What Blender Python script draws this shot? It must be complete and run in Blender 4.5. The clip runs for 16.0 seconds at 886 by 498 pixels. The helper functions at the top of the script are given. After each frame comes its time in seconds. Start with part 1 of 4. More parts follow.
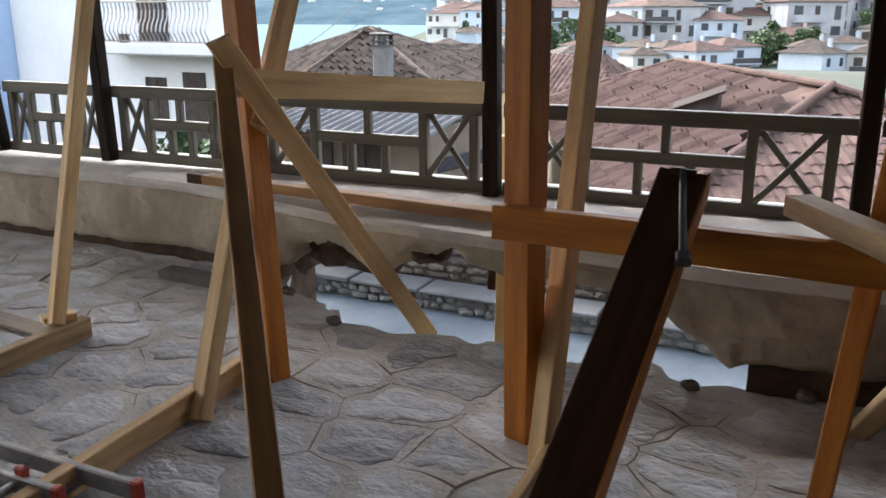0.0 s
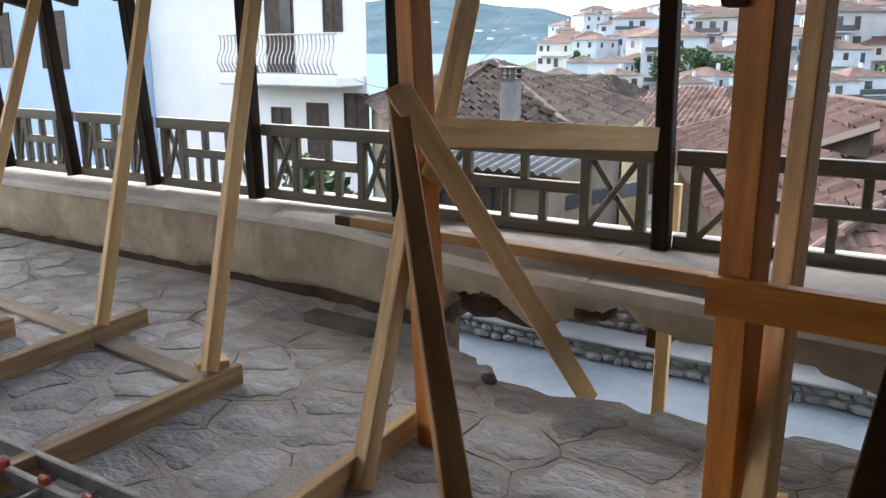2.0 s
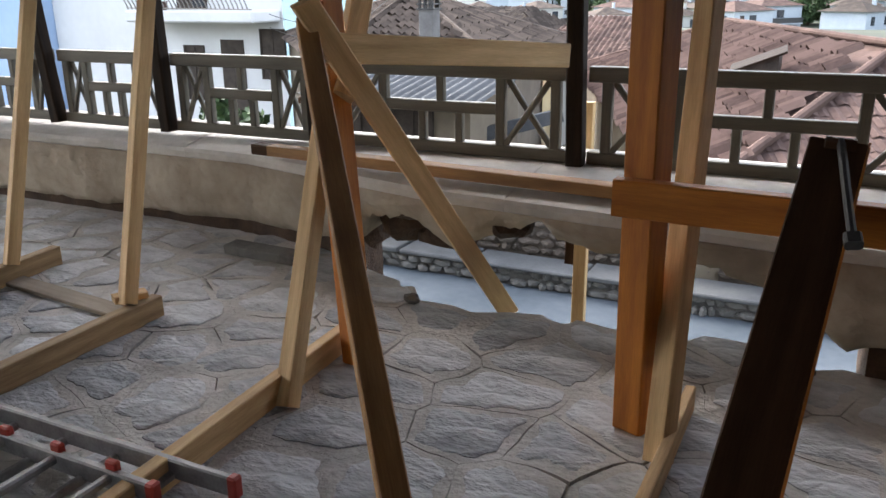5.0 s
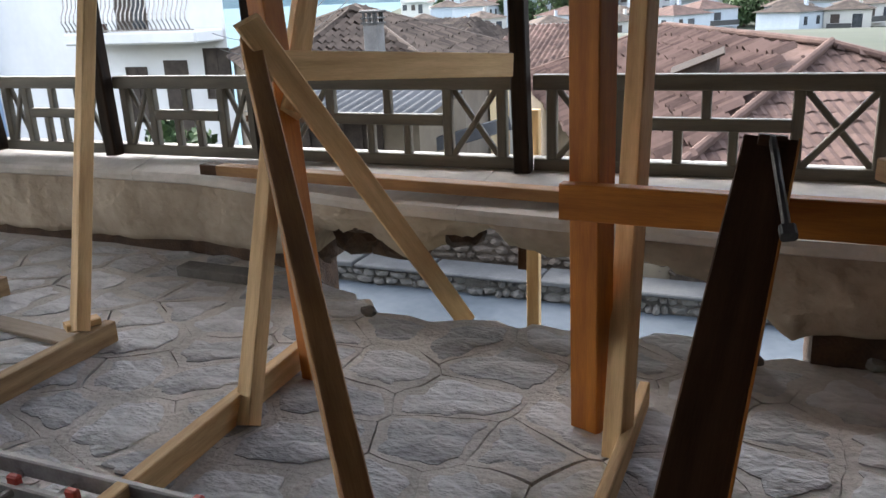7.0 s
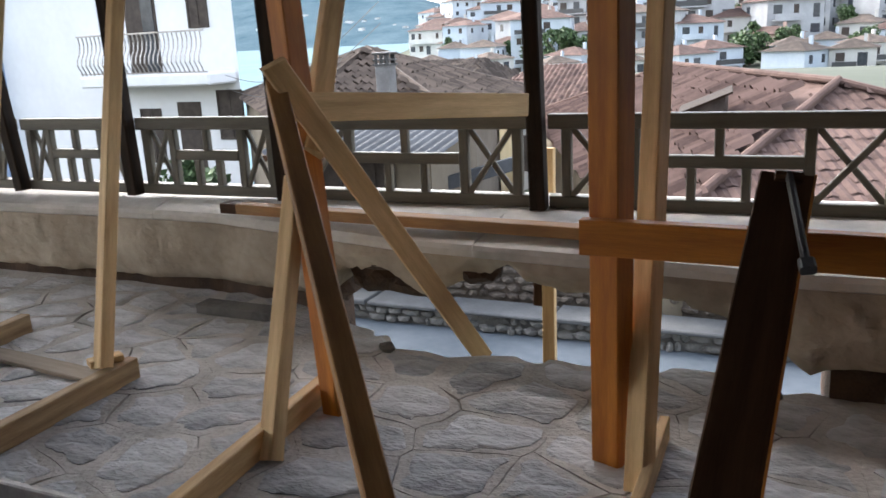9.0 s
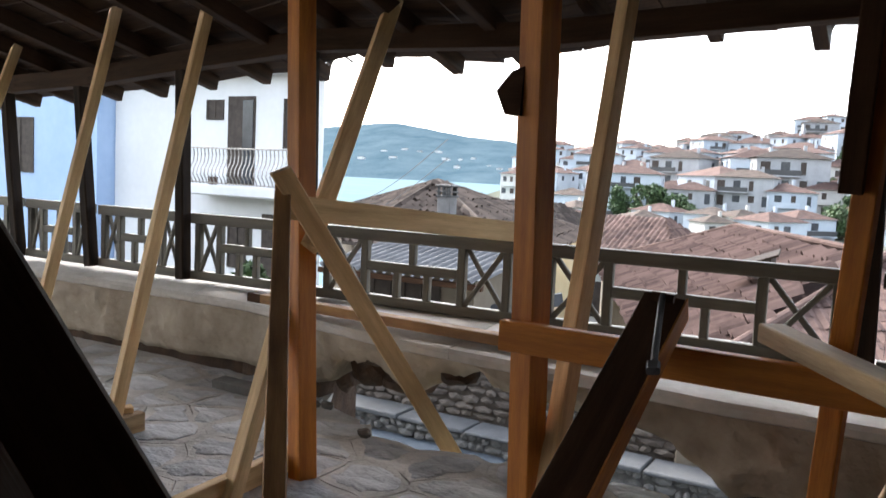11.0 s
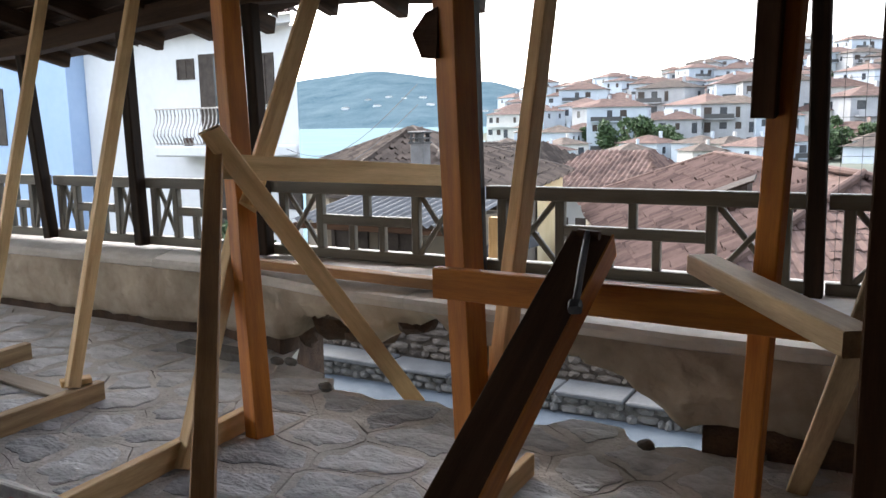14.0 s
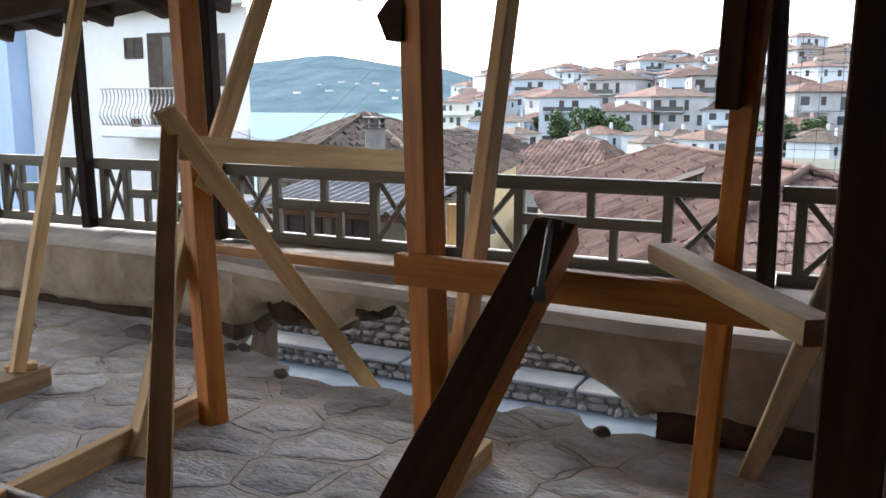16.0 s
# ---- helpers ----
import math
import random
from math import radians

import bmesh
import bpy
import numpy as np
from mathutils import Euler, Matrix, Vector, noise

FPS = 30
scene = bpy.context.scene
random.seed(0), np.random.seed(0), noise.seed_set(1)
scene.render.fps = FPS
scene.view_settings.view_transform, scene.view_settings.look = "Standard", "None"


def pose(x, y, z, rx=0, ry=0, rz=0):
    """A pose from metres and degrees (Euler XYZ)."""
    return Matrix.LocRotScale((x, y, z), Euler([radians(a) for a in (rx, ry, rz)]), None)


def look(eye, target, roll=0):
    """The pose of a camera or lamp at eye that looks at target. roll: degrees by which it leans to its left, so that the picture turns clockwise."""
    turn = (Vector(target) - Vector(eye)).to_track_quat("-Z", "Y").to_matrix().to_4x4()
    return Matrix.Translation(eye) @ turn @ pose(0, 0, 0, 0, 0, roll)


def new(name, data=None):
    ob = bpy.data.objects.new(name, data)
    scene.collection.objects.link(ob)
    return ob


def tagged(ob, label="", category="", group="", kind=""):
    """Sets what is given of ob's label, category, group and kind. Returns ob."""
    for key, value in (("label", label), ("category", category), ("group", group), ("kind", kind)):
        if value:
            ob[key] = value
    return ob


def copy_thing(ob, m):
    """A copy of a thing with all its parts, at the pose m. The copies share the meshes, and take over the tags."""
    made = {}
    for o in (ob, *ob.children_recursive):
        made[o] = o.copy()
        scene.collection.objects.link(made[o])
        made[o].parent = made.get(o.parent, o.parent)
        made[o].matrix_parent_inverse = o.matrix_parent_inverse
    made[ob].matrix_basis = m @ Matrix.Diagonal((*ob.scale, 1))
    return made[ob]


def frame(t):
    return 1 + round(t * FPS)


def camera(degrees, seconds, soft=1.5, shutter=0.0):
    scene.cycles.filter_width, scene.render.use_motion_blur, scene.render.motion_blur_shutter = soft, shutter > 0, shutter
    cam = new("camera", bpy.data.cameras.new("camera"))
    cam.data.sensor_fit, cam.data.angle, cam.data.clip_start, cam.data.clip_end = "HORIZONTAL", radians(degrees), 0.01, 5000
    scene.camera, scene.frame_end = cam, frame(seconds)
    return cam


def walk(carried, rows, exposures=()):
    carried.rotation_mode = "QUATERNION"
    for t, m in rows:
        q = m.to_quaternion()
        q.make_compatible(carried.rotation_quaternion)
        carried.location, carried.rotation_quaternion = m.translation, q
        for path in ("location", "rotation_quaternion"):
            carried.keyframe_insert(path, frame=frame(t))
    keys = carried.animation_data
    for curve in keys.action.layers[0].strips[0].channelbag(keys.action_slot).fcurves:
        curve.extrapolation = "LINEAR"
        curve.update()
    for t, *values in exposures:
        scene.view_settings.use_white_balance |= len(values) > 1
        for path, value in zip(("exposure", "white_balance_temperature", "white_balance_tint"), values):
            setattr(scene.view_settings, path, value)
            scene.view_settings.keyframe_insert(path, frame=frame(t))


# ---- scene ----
cam = camera(56.6, 16.0, shutter=0.4)
PATH = [
    (0, (4.526, 3.576, 1.407), (3.739, 5.334, 0.868), 0.1),
    (0.5, (4.365, 3.600, 1.416), (3.617, 5.372, 0.870), -1.9),
    (1, (4.252, 3.617, 1.432), (3.498, 5.386, 0.882), -0.6),
    (1.5, (4.176, 3.672, 1.455), (3.237, 5.358, 0.929), -0.7),
    (2, (4.173, 3.684, 1.458), (3.156, 5.340, 0.984), -0.0),
    (2.5, (4.182, 3.668, 1.441), (3.188, 5.333, 0.949), -0.4),
    (3, (4.195, 3.653, 1.412), (3.223, 5.317, 0.877), -1.7),
    (3.5, (4.207, 3.659, 1.403), (3.261, 5.323, 0.821), -2.7),
    (4, (4.210, 3.665, 1.401), (3.286, 5.338, 0.811), -1.3),
    (4.5, (4.217, 3.673, 1.395), (3.338, 5.361, 0.782), -0.6),
    (5, (4.230, 3.663, 1.387), (3.383, 5.368, 0.770), -0.8),
    (7.5, (4.260, 3.634, 1.393), (3.522, 5.398, 0.804), -2.9),
    (8, (4.272, 3.642, 1.389), (3.527, 5.404, 0.807), -3.6),
    (8.5, (4.276, 3.640, 1.401), (3.526, 5.413, 0.858), -3.6),
    (9.25, (4.215, 3.500, 1.395), (3.420, 5.250, 0.930), -2.2),
    (9.9, (4.400, 3.340, 1.370), (3.540, 5.085, 1.010), -0.4),
    (10.8, (4.830, 3.325, 1.346), (3.899, 5.087, 1.072), 2.0),
    (11, (4.843, 3.324, 1.344), (3.875, 5.066, 1.167), 2.7),
    (11.5, (4.895, 3.325, 1.318), (3.974, 5.094, 1.167), 3.7),
    (12, (4.946, 3.398, 1.337), (4.016, 5.164, 1.208), 4.2),
    (12.5, (5.017, 3.444, 1.352), (4.071, 5.201, 1.212), -0.0),
    (13, (5.035, 3.455, 1.379), (4.030, 5.179, 1.254), -1.1),
    (13.5, (5.028, 3.452, 1.369), (4.069, 5.190, 1.127), -1.3),
    (14, (5.014, 3.462, 1.353), (4.071, 5.199, 1.046), -1.0),
    (14.5, (4.997, 3.468, 1.351), (4.075, 5.211, 1.016), -0.8),
    (15, (4.988, 3.471, 1.351), (4.105, 5.233, 1.010), -0.5),
    (15.5, (4.974, 3.464, 1.348), (4.111, 5.238, 1.014), -0.0),
    (16, (4.972, 3.462, 1.346), (4.137, 5.248, 1.008), 0.3),
]
walk(cam, [(t, look(eye, target, roll)) for t, eye, target, roll in PATH])

# ---- world, sun ----
world = bpy.data.worlds.new("sky")
scene.world = world
world.use_nodes = True
wn = world.node_tree
sky = wn.nodes.new("ShaderNodeTexSky")
sky.sky_type, sky.sun_disc = "NISHITA", False
sky.sun_elevation, sky.sun_rotation = radians(42), radians(296)
sky.air_density, sky.dust_density, sky.ozone_density = 1.0, 3.0, 1.0
haze = wn.nodes.new("ShaderNodeHueSaturation")
haze.inputs["Saturation"].default_value = 0.52
wn.links.new(sky.outputs[0], haze.inputs["Color"])
wn.links.new(haze.outputs[0], wn.nodes["Background"].inputs["Color"])
wn.nodes["Background"].inputs["Strength"].default_value = 0.15
sun = new("sun", bpy.data.lights.new("sun", "SUN"))
sun.data.energy, sun.data.angle, sun.data.color = 0.5, radians(40), (1.0, 0.99, 0.98)
sun.matrix_world = look((0, 0, 0), (0.6, -0.3, -0.62))
scene.view_settings.exposure = 2.82


# ---- materials ----
def material(name, dark, light, scale=8.0, rough=0.75, bump=0.15, grain=None, metal=0.0, spot=0.0, per_object=0.0, per_island=0.0, fine=9.0, depth=0.02):
    """Two colours mixed by coarse and fine noise; grain stretches the noise along object x."""
    m = bpy.data.materials.new(name)
    m.use_nodes = True
    t, n = m.node_tree, m.node_tree.nodes
    b = n["Principled BSDF"]
    b.inputs["Roughness"].default_value, b.inputs["Metallic"].default_value = rough, metal
    co = n.new("ShaderNodeTexCoord")
    mp = n.new("ShaderNodeMapping")
    t.links.new(co.outputs["Object"], mp.inputs[0])
    if grain:
        mp.inputs["Scale"].default_value = grain
    one, two = n.new("ShaderNodeTexNoise"), n.new("ShaderNodeTexNoise")
    one.inputs["Scale"].default_value, one.inputs["Detail"].default_value = scale, 4
    two.inputs["Scale"].default_value, two.inputs["Detail"].default_value = scale * fine, 3
    for x in (one, two):
        t.links.new(mp.outputs[0], x.inputs["Vector"])
    mix = n.new("ShaderNodeMath")
    mix.operation = "MULTIPLY_ADD"
    mix.inputs[1].default_value = 0.4
    t.links.new(two.outputs[0], mix.inputs[0])
    t.links.new(one.outputs[0], mix.inputs[2])
    last = mix
    for amount, socket in ((per_object, "ob"), (per_island, "isle")):
        if amount:
            src = n.new("ShaderNodeObjectInfo").outputs["Random"] if socket == "ob" else n.new("ShaderNodeNewGeometry").outputs["Random Per Island"]
            add = n.new("ShaderNodeMath")
            add.operation = "MULTIPLY_ADD"
            add.inputs[1].default_value = amount
            t.links.new(src, add.inputs[0])
            t.links.new(last.outputs[0], add.inputs[2])
            sub = n.new("ShaderNodeMath")
            sub.operation = "SUBTRACT"
            sub.inputs[1].default_value = amount / 2
            t.links.new(add.outputs[0], sub.inputs[0])
            last = sub
    ramp = n.new("ShaderNodeValToRGB")
    ramp.color_ramp.elements[0].position, ramp.color_ramp.elements[1].position = 0.45, 0.95
    ramp.color_ramp.elements[0].color, ramp.color_ramp.elements[1].color = (*dark, 1), (*light, 1)
    t.links.new(last.outputs[0], ramp.inputs[0])
    colour = ramp.outputs[0]
    if spot:
        sp = n.new("ShaderNodeTexNoise")
        sp.inputs["Scale"].default_value, sp.inputs["Detail"].default_value = scale * 0.35, 6
        t.links.new(co.outputs["Object"], sp.inputs["Vector"])
        r2 = n.new("ShaderNodeValToRGB")
        r2.color_ramp.elements[0].position, r2.color_ramp.elements[1].position = 0.5, 0.68
        t.links.new(sp.outputs[0], r2.inputs[0])
        mm = n.new("ShaderNodeMix")
        mm.data_type = "RGBA"
        mm.inputs["B"].default_value = (*[c * 0.45 for c in dark], 1)
        sc = n.new("ShaderNodeMath")
        sc.operation = "MULTIPLY"
        sc.inputs[1].default_value = spot
        t.links.new(r2.outputs[0], sc.inputs[0])
        t.links.new(sc.outputs[0], mm.inputs["Factor"])
        t.links.new(colour, mm.inputs["A"])
        colour = mm.outputs["Result"]
    t.links.new(colour, b.inputs["Base Color"])
    if bump:
        bp = n.new("ShaderNodeBump")
        bp.inputs["Strength"].default_value, bp.inputs["Distance"].default_value = bump, depth
        t.links.new(mix.outputs[0], bp.inputs["Height"])
        t.links.new(bp.outputs[0], b.inputs["Normal"])
    return m


GRAIN = (0.7, 9, 9)
PINE = material("light_pine", (0.46, 0.28, 0.12), (0.76, 0.53, 0.265), 3, 0.7, 0.1, GRAIN, spot=0.35)
ORANGE = material("weathered_orange_pine", (0.34, 0.098, 0.007), (0.62, 0.222, 0.024), 3, 0.62, 0.1, GRAIN, spot=0.5)
BROWNPINE = material("weathered_brown_pine", (0.22, 0.10, 0.028), (0.42, 0.22, 0.075), 3, 0.66, 0.12, GRAIN, spot=0.5)
DIRTYPINE = material("dirty_pine", (0.24, 0.155, 0.08), (0.50, 0.35, 0.19), 3, 0.75, 0.15, GRAIN, spot=0.7)
DUSTY = material("dusty_grey_pine", (0.24, 0.19, 0.14), (0.42, 0.35, 0.27), 3, 0.85, 0.15, GRAIN, spot=0.5)
# aged brown wood, darkened to carry the shade on post and plank
AGEDSHADE = material("aged_brown_board_with_shade", (0.035, 0.016, 0.008), (0.08, 0.04, 0.02), 3, 0.7, 0.15, GRAIN, spot=0.4)
STAIN = material("dark_stained_wood", (0.012, 0.008, 0.0055), (0.034, 0.021, 0.014), 3, 0.75, 0.12, GRAIN)
RAILWOOD = material("grey_brown_rail_wood", (0.06, 0.052, 0.037), (0.125, 0.11, 0.08), 3, 0.55, 0.12, GRAIN)
RAFTER = material("dark_rafter_wood", (0.022, 0.012, 0.007), (0.065, 0.036, 0.02), 3, 0.7, 0.2, GRAIN)
PLASTER = material("dirty_cream_plaster", (0.27, 0.22, 0.17), (0.46, 0.395, 0.315), 3.4, 0.92, 1.0, spot=0.55, fine=5.0, depth=0.04)
COPING = material("pale_concrete_coping", (0.42, 0.39, 0.35), (0.62, 0.59, 0.55), 2.5, 0.85, 0.25, spot=0.3)
MORTAR = material("grey_mortar", (0.37, 0.35, 0.325), (0.59, 0.56, 0.53), 5, 0.92, 0.8, spot=0.3, depth=0.03)
STONE = material("grey_flagstone", (0.335, 0.34, 0.35), (0.63, 0.635, 0.645), 7, 0.9, 1.0, (0.8, 1.5, 1.0), per_object=0.3, per_island=0.25, spot=0.4, fine=5.0, depth=0.035)
RUBBLE = material("rubble_stone", (0.04, 0.039, 0.037), (0.15, 0.145, 0.135), 5, 0.9, 0.6, per_object=0.3, per_island=0.5)
# brown broken masonry, made darker to hold the shade of the hollows
CAVITY = material("broken_masonry_with_hollow_shade", (0.032, 0.018, 0.011), (0.095, 0.054, 0.032), 9, 0.95, 1.0)
MASONRY = material("brown_rubble_masonry", (0.06, 0.047, 0.038), (0.135, 0.112, 0.092), 6, 0.95, 0.8, per_object=0.45, spot=0.3)
CAPSLAB = material("pale_slab", (0.07, 0.073, 0.076), (0.125, 0.128, 0.13), 2.5, 0.9, 0.3, spot=0.3)
CHIMNEYWALL = material("grey_chimney_render", (0.12, 0.115, 0.11), (0.2, 0.195, 0.19), 4, 0.9, 0.4, spot=0.4)
CONCRETE = material("pale_concrete_street", (0.065, 0.08, 0.095), (0.11, 0.128, 0.148), 1.2, 0.85, 0.2)
ALU = material("scuffed_aluminium", (0.22, 0.21, 0.21), (0.42, 0.41, 0.40), 12, 0.55, 0.05, metal=0.5)
REDCAP = material("red_plastic", (0.34, 0.035, 0.025), (0.50, 0.07, 0.05), 12, 0.45, 0.05)
STEEL = material("grey_steel", (0.22, 0.2, 0.18), (0.42, 0.4, 0.38), 15, 0.4, 0.1, metal=0.8)
WHITEWALL = material("white_house_paint", (0.56, 0.56, 0.56), (0.65, 0.65, 0.65), 0.6, 0.9, 0.05)
# bright white for the unseen wall that bounces light into the porch
BOUNCEWHITE = material("bounce_white", (0.74, 0.73, 0.71), (0.82, 0.81, 0.79), 1.2, 0.9, 0.2)
# pale blue here is the wall's bluish shade, put into its colour
BLUESHADEWALL = material("house_wall_with_blue_shade", (0.29, 0.4, 0.58), (0.36, 0.47, 0.64), 0.5, 0.9, 0.05)
TANWALL = material("tan_render", (0.115, 0.092, 0.066), (0.20, 0.165, 0.12), 0.8, 0.95, 0.3, spot=0.4)
YELLOWWALL = material("yellow_house_paint", (0.62, 0.48, 0.24), (0.72, 0.58, 0.34), 0.6, 0.9, 0.05)
GREENWALL = material("mint_house_paint", (0.2, 0.36, 0.29), (0.28, 0.44, 0.36), 0.6, 0.9, 0.05)
TILE = material("terracotta_roof_tile", (0.056, 0.036, 0.031), (0.135, 0.089, 0.075), 1.4, 0.9, 0.3, per_object=0.3, per_island=0.45, spot=0.3)
OLDTILE = material("weathered_brown_tile", (0.042, 0.034, 0.029), (0.11, 0.086, 0.071), 1.4, 0.9, 0.3, per_object=0.3, per_island=0.45, spot=0.4)
TINROOF = material("galvanised_sheet", (0.05, 0.052, 0.056), (0.10, 0.104, 0.11), 2, 0.65, 0.1, spot=0.3)
GLASS = material("dark_window_glass", (0.02, 0.024, 0.03), (0.05, 0.055, 0.065), 2, 0.15, 0.0)
SHUTTER = material("dark_brown_shutter", (0.035, 0.028, 0.024), (0.075, 0.06, 0.05), 5, 0.6, 0.1)
IRON = material("black_iron", (0.02, 0.02, 0.02), (0.05, 0.05, 0.05), 9, 0.5, 0.1)
# weathered white, tinted blue so that the colour holds the distance haze
TOWNHAZEWHITE = material("weathered_white_paint_with_haze", (0.34, 0.385, 0.43), (0.45, 0.49, 0.525), 0.25, 0.9, 0.05, per_object=0.3, spot=0.25)
LEAF = material("green_leaf", (0.018, 0.04, 0.012), (0.06, 0.105, 0.032), 6, 0.7, 0.1, per_island=0.5)
BARK = material("tree_bark", (0.07, 0.05, 0.035), (0.16, 0.12, 0.09), 6, 0.9, 0.5)
EARTH = material("dry_ground", (0.018, 0.028, 0.013), (0.045, 0.05, 0.028), 0.05, 0.95, 0.2)
WATER = material("lake_water", (0.12, 0.175, 0.195), (0.145, 0.205, 0.225), 0.02, 0.5, 0.0)
# blue-grey holds the distance haze; the air itself has none
HILLSIDE = material("wooded_hillside_with_haze", (0.038, 0.068, 0.088), (0.08, 0.113, 0.13), 0.011, 1.0, 0.0, fine=9)
for m in (HILLSIDE, WATER, TILE, OLDTILE, TINROOF, CONCRETE, SHUTTER, RAFTER, STAIN, AGEDSHADE, STONE, MORTAR, PLASTER):
    m.node_tree.nodes["Principled BSDF"].inputs["Specular IOR Level"].default_value = 0.12
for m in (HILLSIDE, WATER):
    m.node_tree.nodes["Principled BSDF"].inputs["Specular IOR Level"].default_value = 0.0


# ---- building helpers ----
def part(name, bm, mat, parent=None, label="", smooth=False):
    me = bpy.data.meshes.new(name)
    bmesh.ops.recalc_face_normals(bm, faces=bm.faces)
    if smooth:
        for f in bm.faces:
            f.smooth = True
    bm.to_mesh(me)
    bm.free()
    me.materials.append(mat)
    ob = new(name, me)
    if parent:
        ob.parent = parent
        ob.matrix_parent_inverse = parent.matrix_basis.inverted()
    if label:
        tagged(ob, label)
    return ob


def empty(name, place=(0, 0, 0)):
    ob = new(name)
    ob.matrix_basis = Matrix.Translation(place)
    return ob


def box(bm, x0, x1, y0, y1, z0, z1):
    v = [bm.verts.new(p) for p in ((x0, y0, z0), (x1, y0, z0), (x1, y1, z0), (x0, y1, z0), (x0, y0, z1), (x1, y0, z1), (x1, y1, z1), (x0, y1, z1))]
    for f in ((0, 3, 2, 1), (4, 5, 6, 7), (0, 1, 5, 4), (1, 2, 6, 5), (2, 3, 7, 6), (3, 0, 4, 7)):
        bm.faces.new([v[i] for i in f])
    return v


def boxed(x0, x1, y0, y1, z0, z1, bevel=0.0):
    bm = bmesh.new()
    box(bm, x0, x1, y0, y1, z0, z1)
    if bevel:
        bmesh.ops.bevel(bm, geom=bm.edges[:], offset=bevel, segments=1, affect="EDGES")
    return bm


def beam(name, p0, p1, w, h, mat, side=(1, 0, 0), parent=None, bevel=0.004, skew=0.0, label=""):
    """A sawn timber from p0 to p1: w across, along side; h the other way. Slightly crooked, with eased edges."""
    a, b = Vector(p0), Vector(p1)
    x = (b - a).normalized()
    z = x.cross(Vector(side)).normalized()
    y = z.cross(x)
    n = 5
    bm = bmesh.new()
    ln = (b - a).length
    rings = []
    bow = random.uniform(-1, 1) * 0.004 * min(1, ln)
    for i in range(n + 1):
        t = i / n
        off = bow * math.sin(math.pi * t)
        k = skew * (0.5 if i == 0 else (-0.5 if i == n else 0))
        e = bevel
        prof = [(-w / 2 + e, -h / 2), (w / 2 - e, -h / 2), (w / 2, -h / 2 + e), (w / 2, h / 2 - e), (w / 2 - e, h / 2), (-w / 2 + e, h / 2), (-w / 2, h / 2 - e), (-w / 2, -h / 2 + e)]
        rings.append([bm.verts.new((t * ln + k * q[0], q[0] + off, q[1] + off * 0.5)) for q in prof])
    for r0, r1 in zip(rings, rings[1:]):
        for i in range(8):
            bm.faces.new((r0[i], r0[(i + 1) % 8], r1[(i + 1) % 8], r1[i]))
    bm.faces.new(rings[0][::-1])
    bm.faces.new(rings[-1])
    ob = part(name, bm, mat, None, label)
    m = Matrix((x, y, z)).transposed().to_4x4()
    m.translation = a
    ob.matrix_basis = m
    if parent:
        ob.parent = parent
        ob.matrix_parent_inverse = parent.matrix_basis.inverted()
    return ob


def lerp_table(table, x):
    for (xa, ya), (xb, yb) in zip(table, table[1:]):
        if x <= xb:
            return ya + (yb - ya) * max(0.0, (x - xa) / (xb - xa))
    return table[-1][1]


def n1(x, y=0.0, z=0.0):
    return noise.noise(Vector((x, y, z)))


RAIL_Y = 7.43
POSTS = (-2.95, -2.15, -1.32, -0.45, 0.51, 1.605, 3.08, 4.748, 6.4)

# ---- parapet ----
INNER = [(-5, 7.36), (0.2, 7.32), (1.2, 7.26), (2.5, 6.96), (3.3, 6.83), (4.3, 6.72), (8, 6.70)]
TOPIN = [(-5, 0.46), (0.2, 0.475), (1.2, 0.485), (2.5, 0.475), (3.3, 0.49), (8, 0.495)]
UNDER = [(-5, 0.035), (0.4, 0.045), (1.3, 0.075), (1.93, 0.10), (2.04, 0.13), (2.10, 0.25), (2.2, 0.285), (2.38, 0.283), (2.48, 0.25), (2.57, 0.19), (2.68, 0.20), (2.80, 0.27), (2.88, 0.31), (2.96, 0.345), (3.08, 0.372), (3.155, 0.325), (3.26, 0.305), (3.5, 0.30), (3.8, 0.31), (3.95, 0.285), (4.05, 0.255), (4.14, 0.20), (4.2, 0.16), (4.31, 0.085), (4.4, 0.115), (4.6, 0.13), (5.4, 0.12), (8, 0.1)]
xs = [-5 + 0.05 * i for i in range(138)] + [1.9 + 0.03 * i for i in range(1, 87)] + [4.48 + 0.05 * i for i in range(1, 71)]
bm = bmesh.new()
rings = []
for x in xs:
    yi, zt, zb = lerp_table(INNER, x), lerp_table(TOPIN, x), lerp_table(UNDER, x)
    ragged = 1.0 if 1.95 < x < 4.4 else 0.45
    zb += ragged * (0.03 * n1(x * 7) + 0.018 * n1(x * 23))
    w = lambda z: 0.026 * n1(x * 2.1, z * 3) + 0.020 * n1(x * 6, z * 8) + 0.010 * n1(x * 14, z * 17) - 0.016 * max(0, 1 - abs(n1(x * 1.6 + 5, z * 5)) * 16)
    zs = [zt - 0.055 + (zb - zt + 0.055) * k / 11 for k in range(12)]
    pts = [(yi + 0.03 + w(z) + ragged * 0.05 * (k / 11) ** 2, z) for k, z in enumerate(zs)]
    pts = [(7.66, 0.55), (yi + 0.02, zt - 0.012)] + pts + [(yi + 0.22 + 0.05 * n1(x * 6), zb + ragged * 0.03 * n1(x * 11)), (7.66, min(zb + 0.02, 0.3))]
    rings.append([bm.verts.new((x, y, z)) for y, z in pts])
n = len(rings[0])
for a, b in zip(rings, rings[1:]):
    for i in range(n):
        bm.faces.new((a[i], a[(i + 1) % n], b[(i + 1) % n], b[i]))
bm.faces.new(rings[0])
bm.faces.new(rings[-1][::-1])
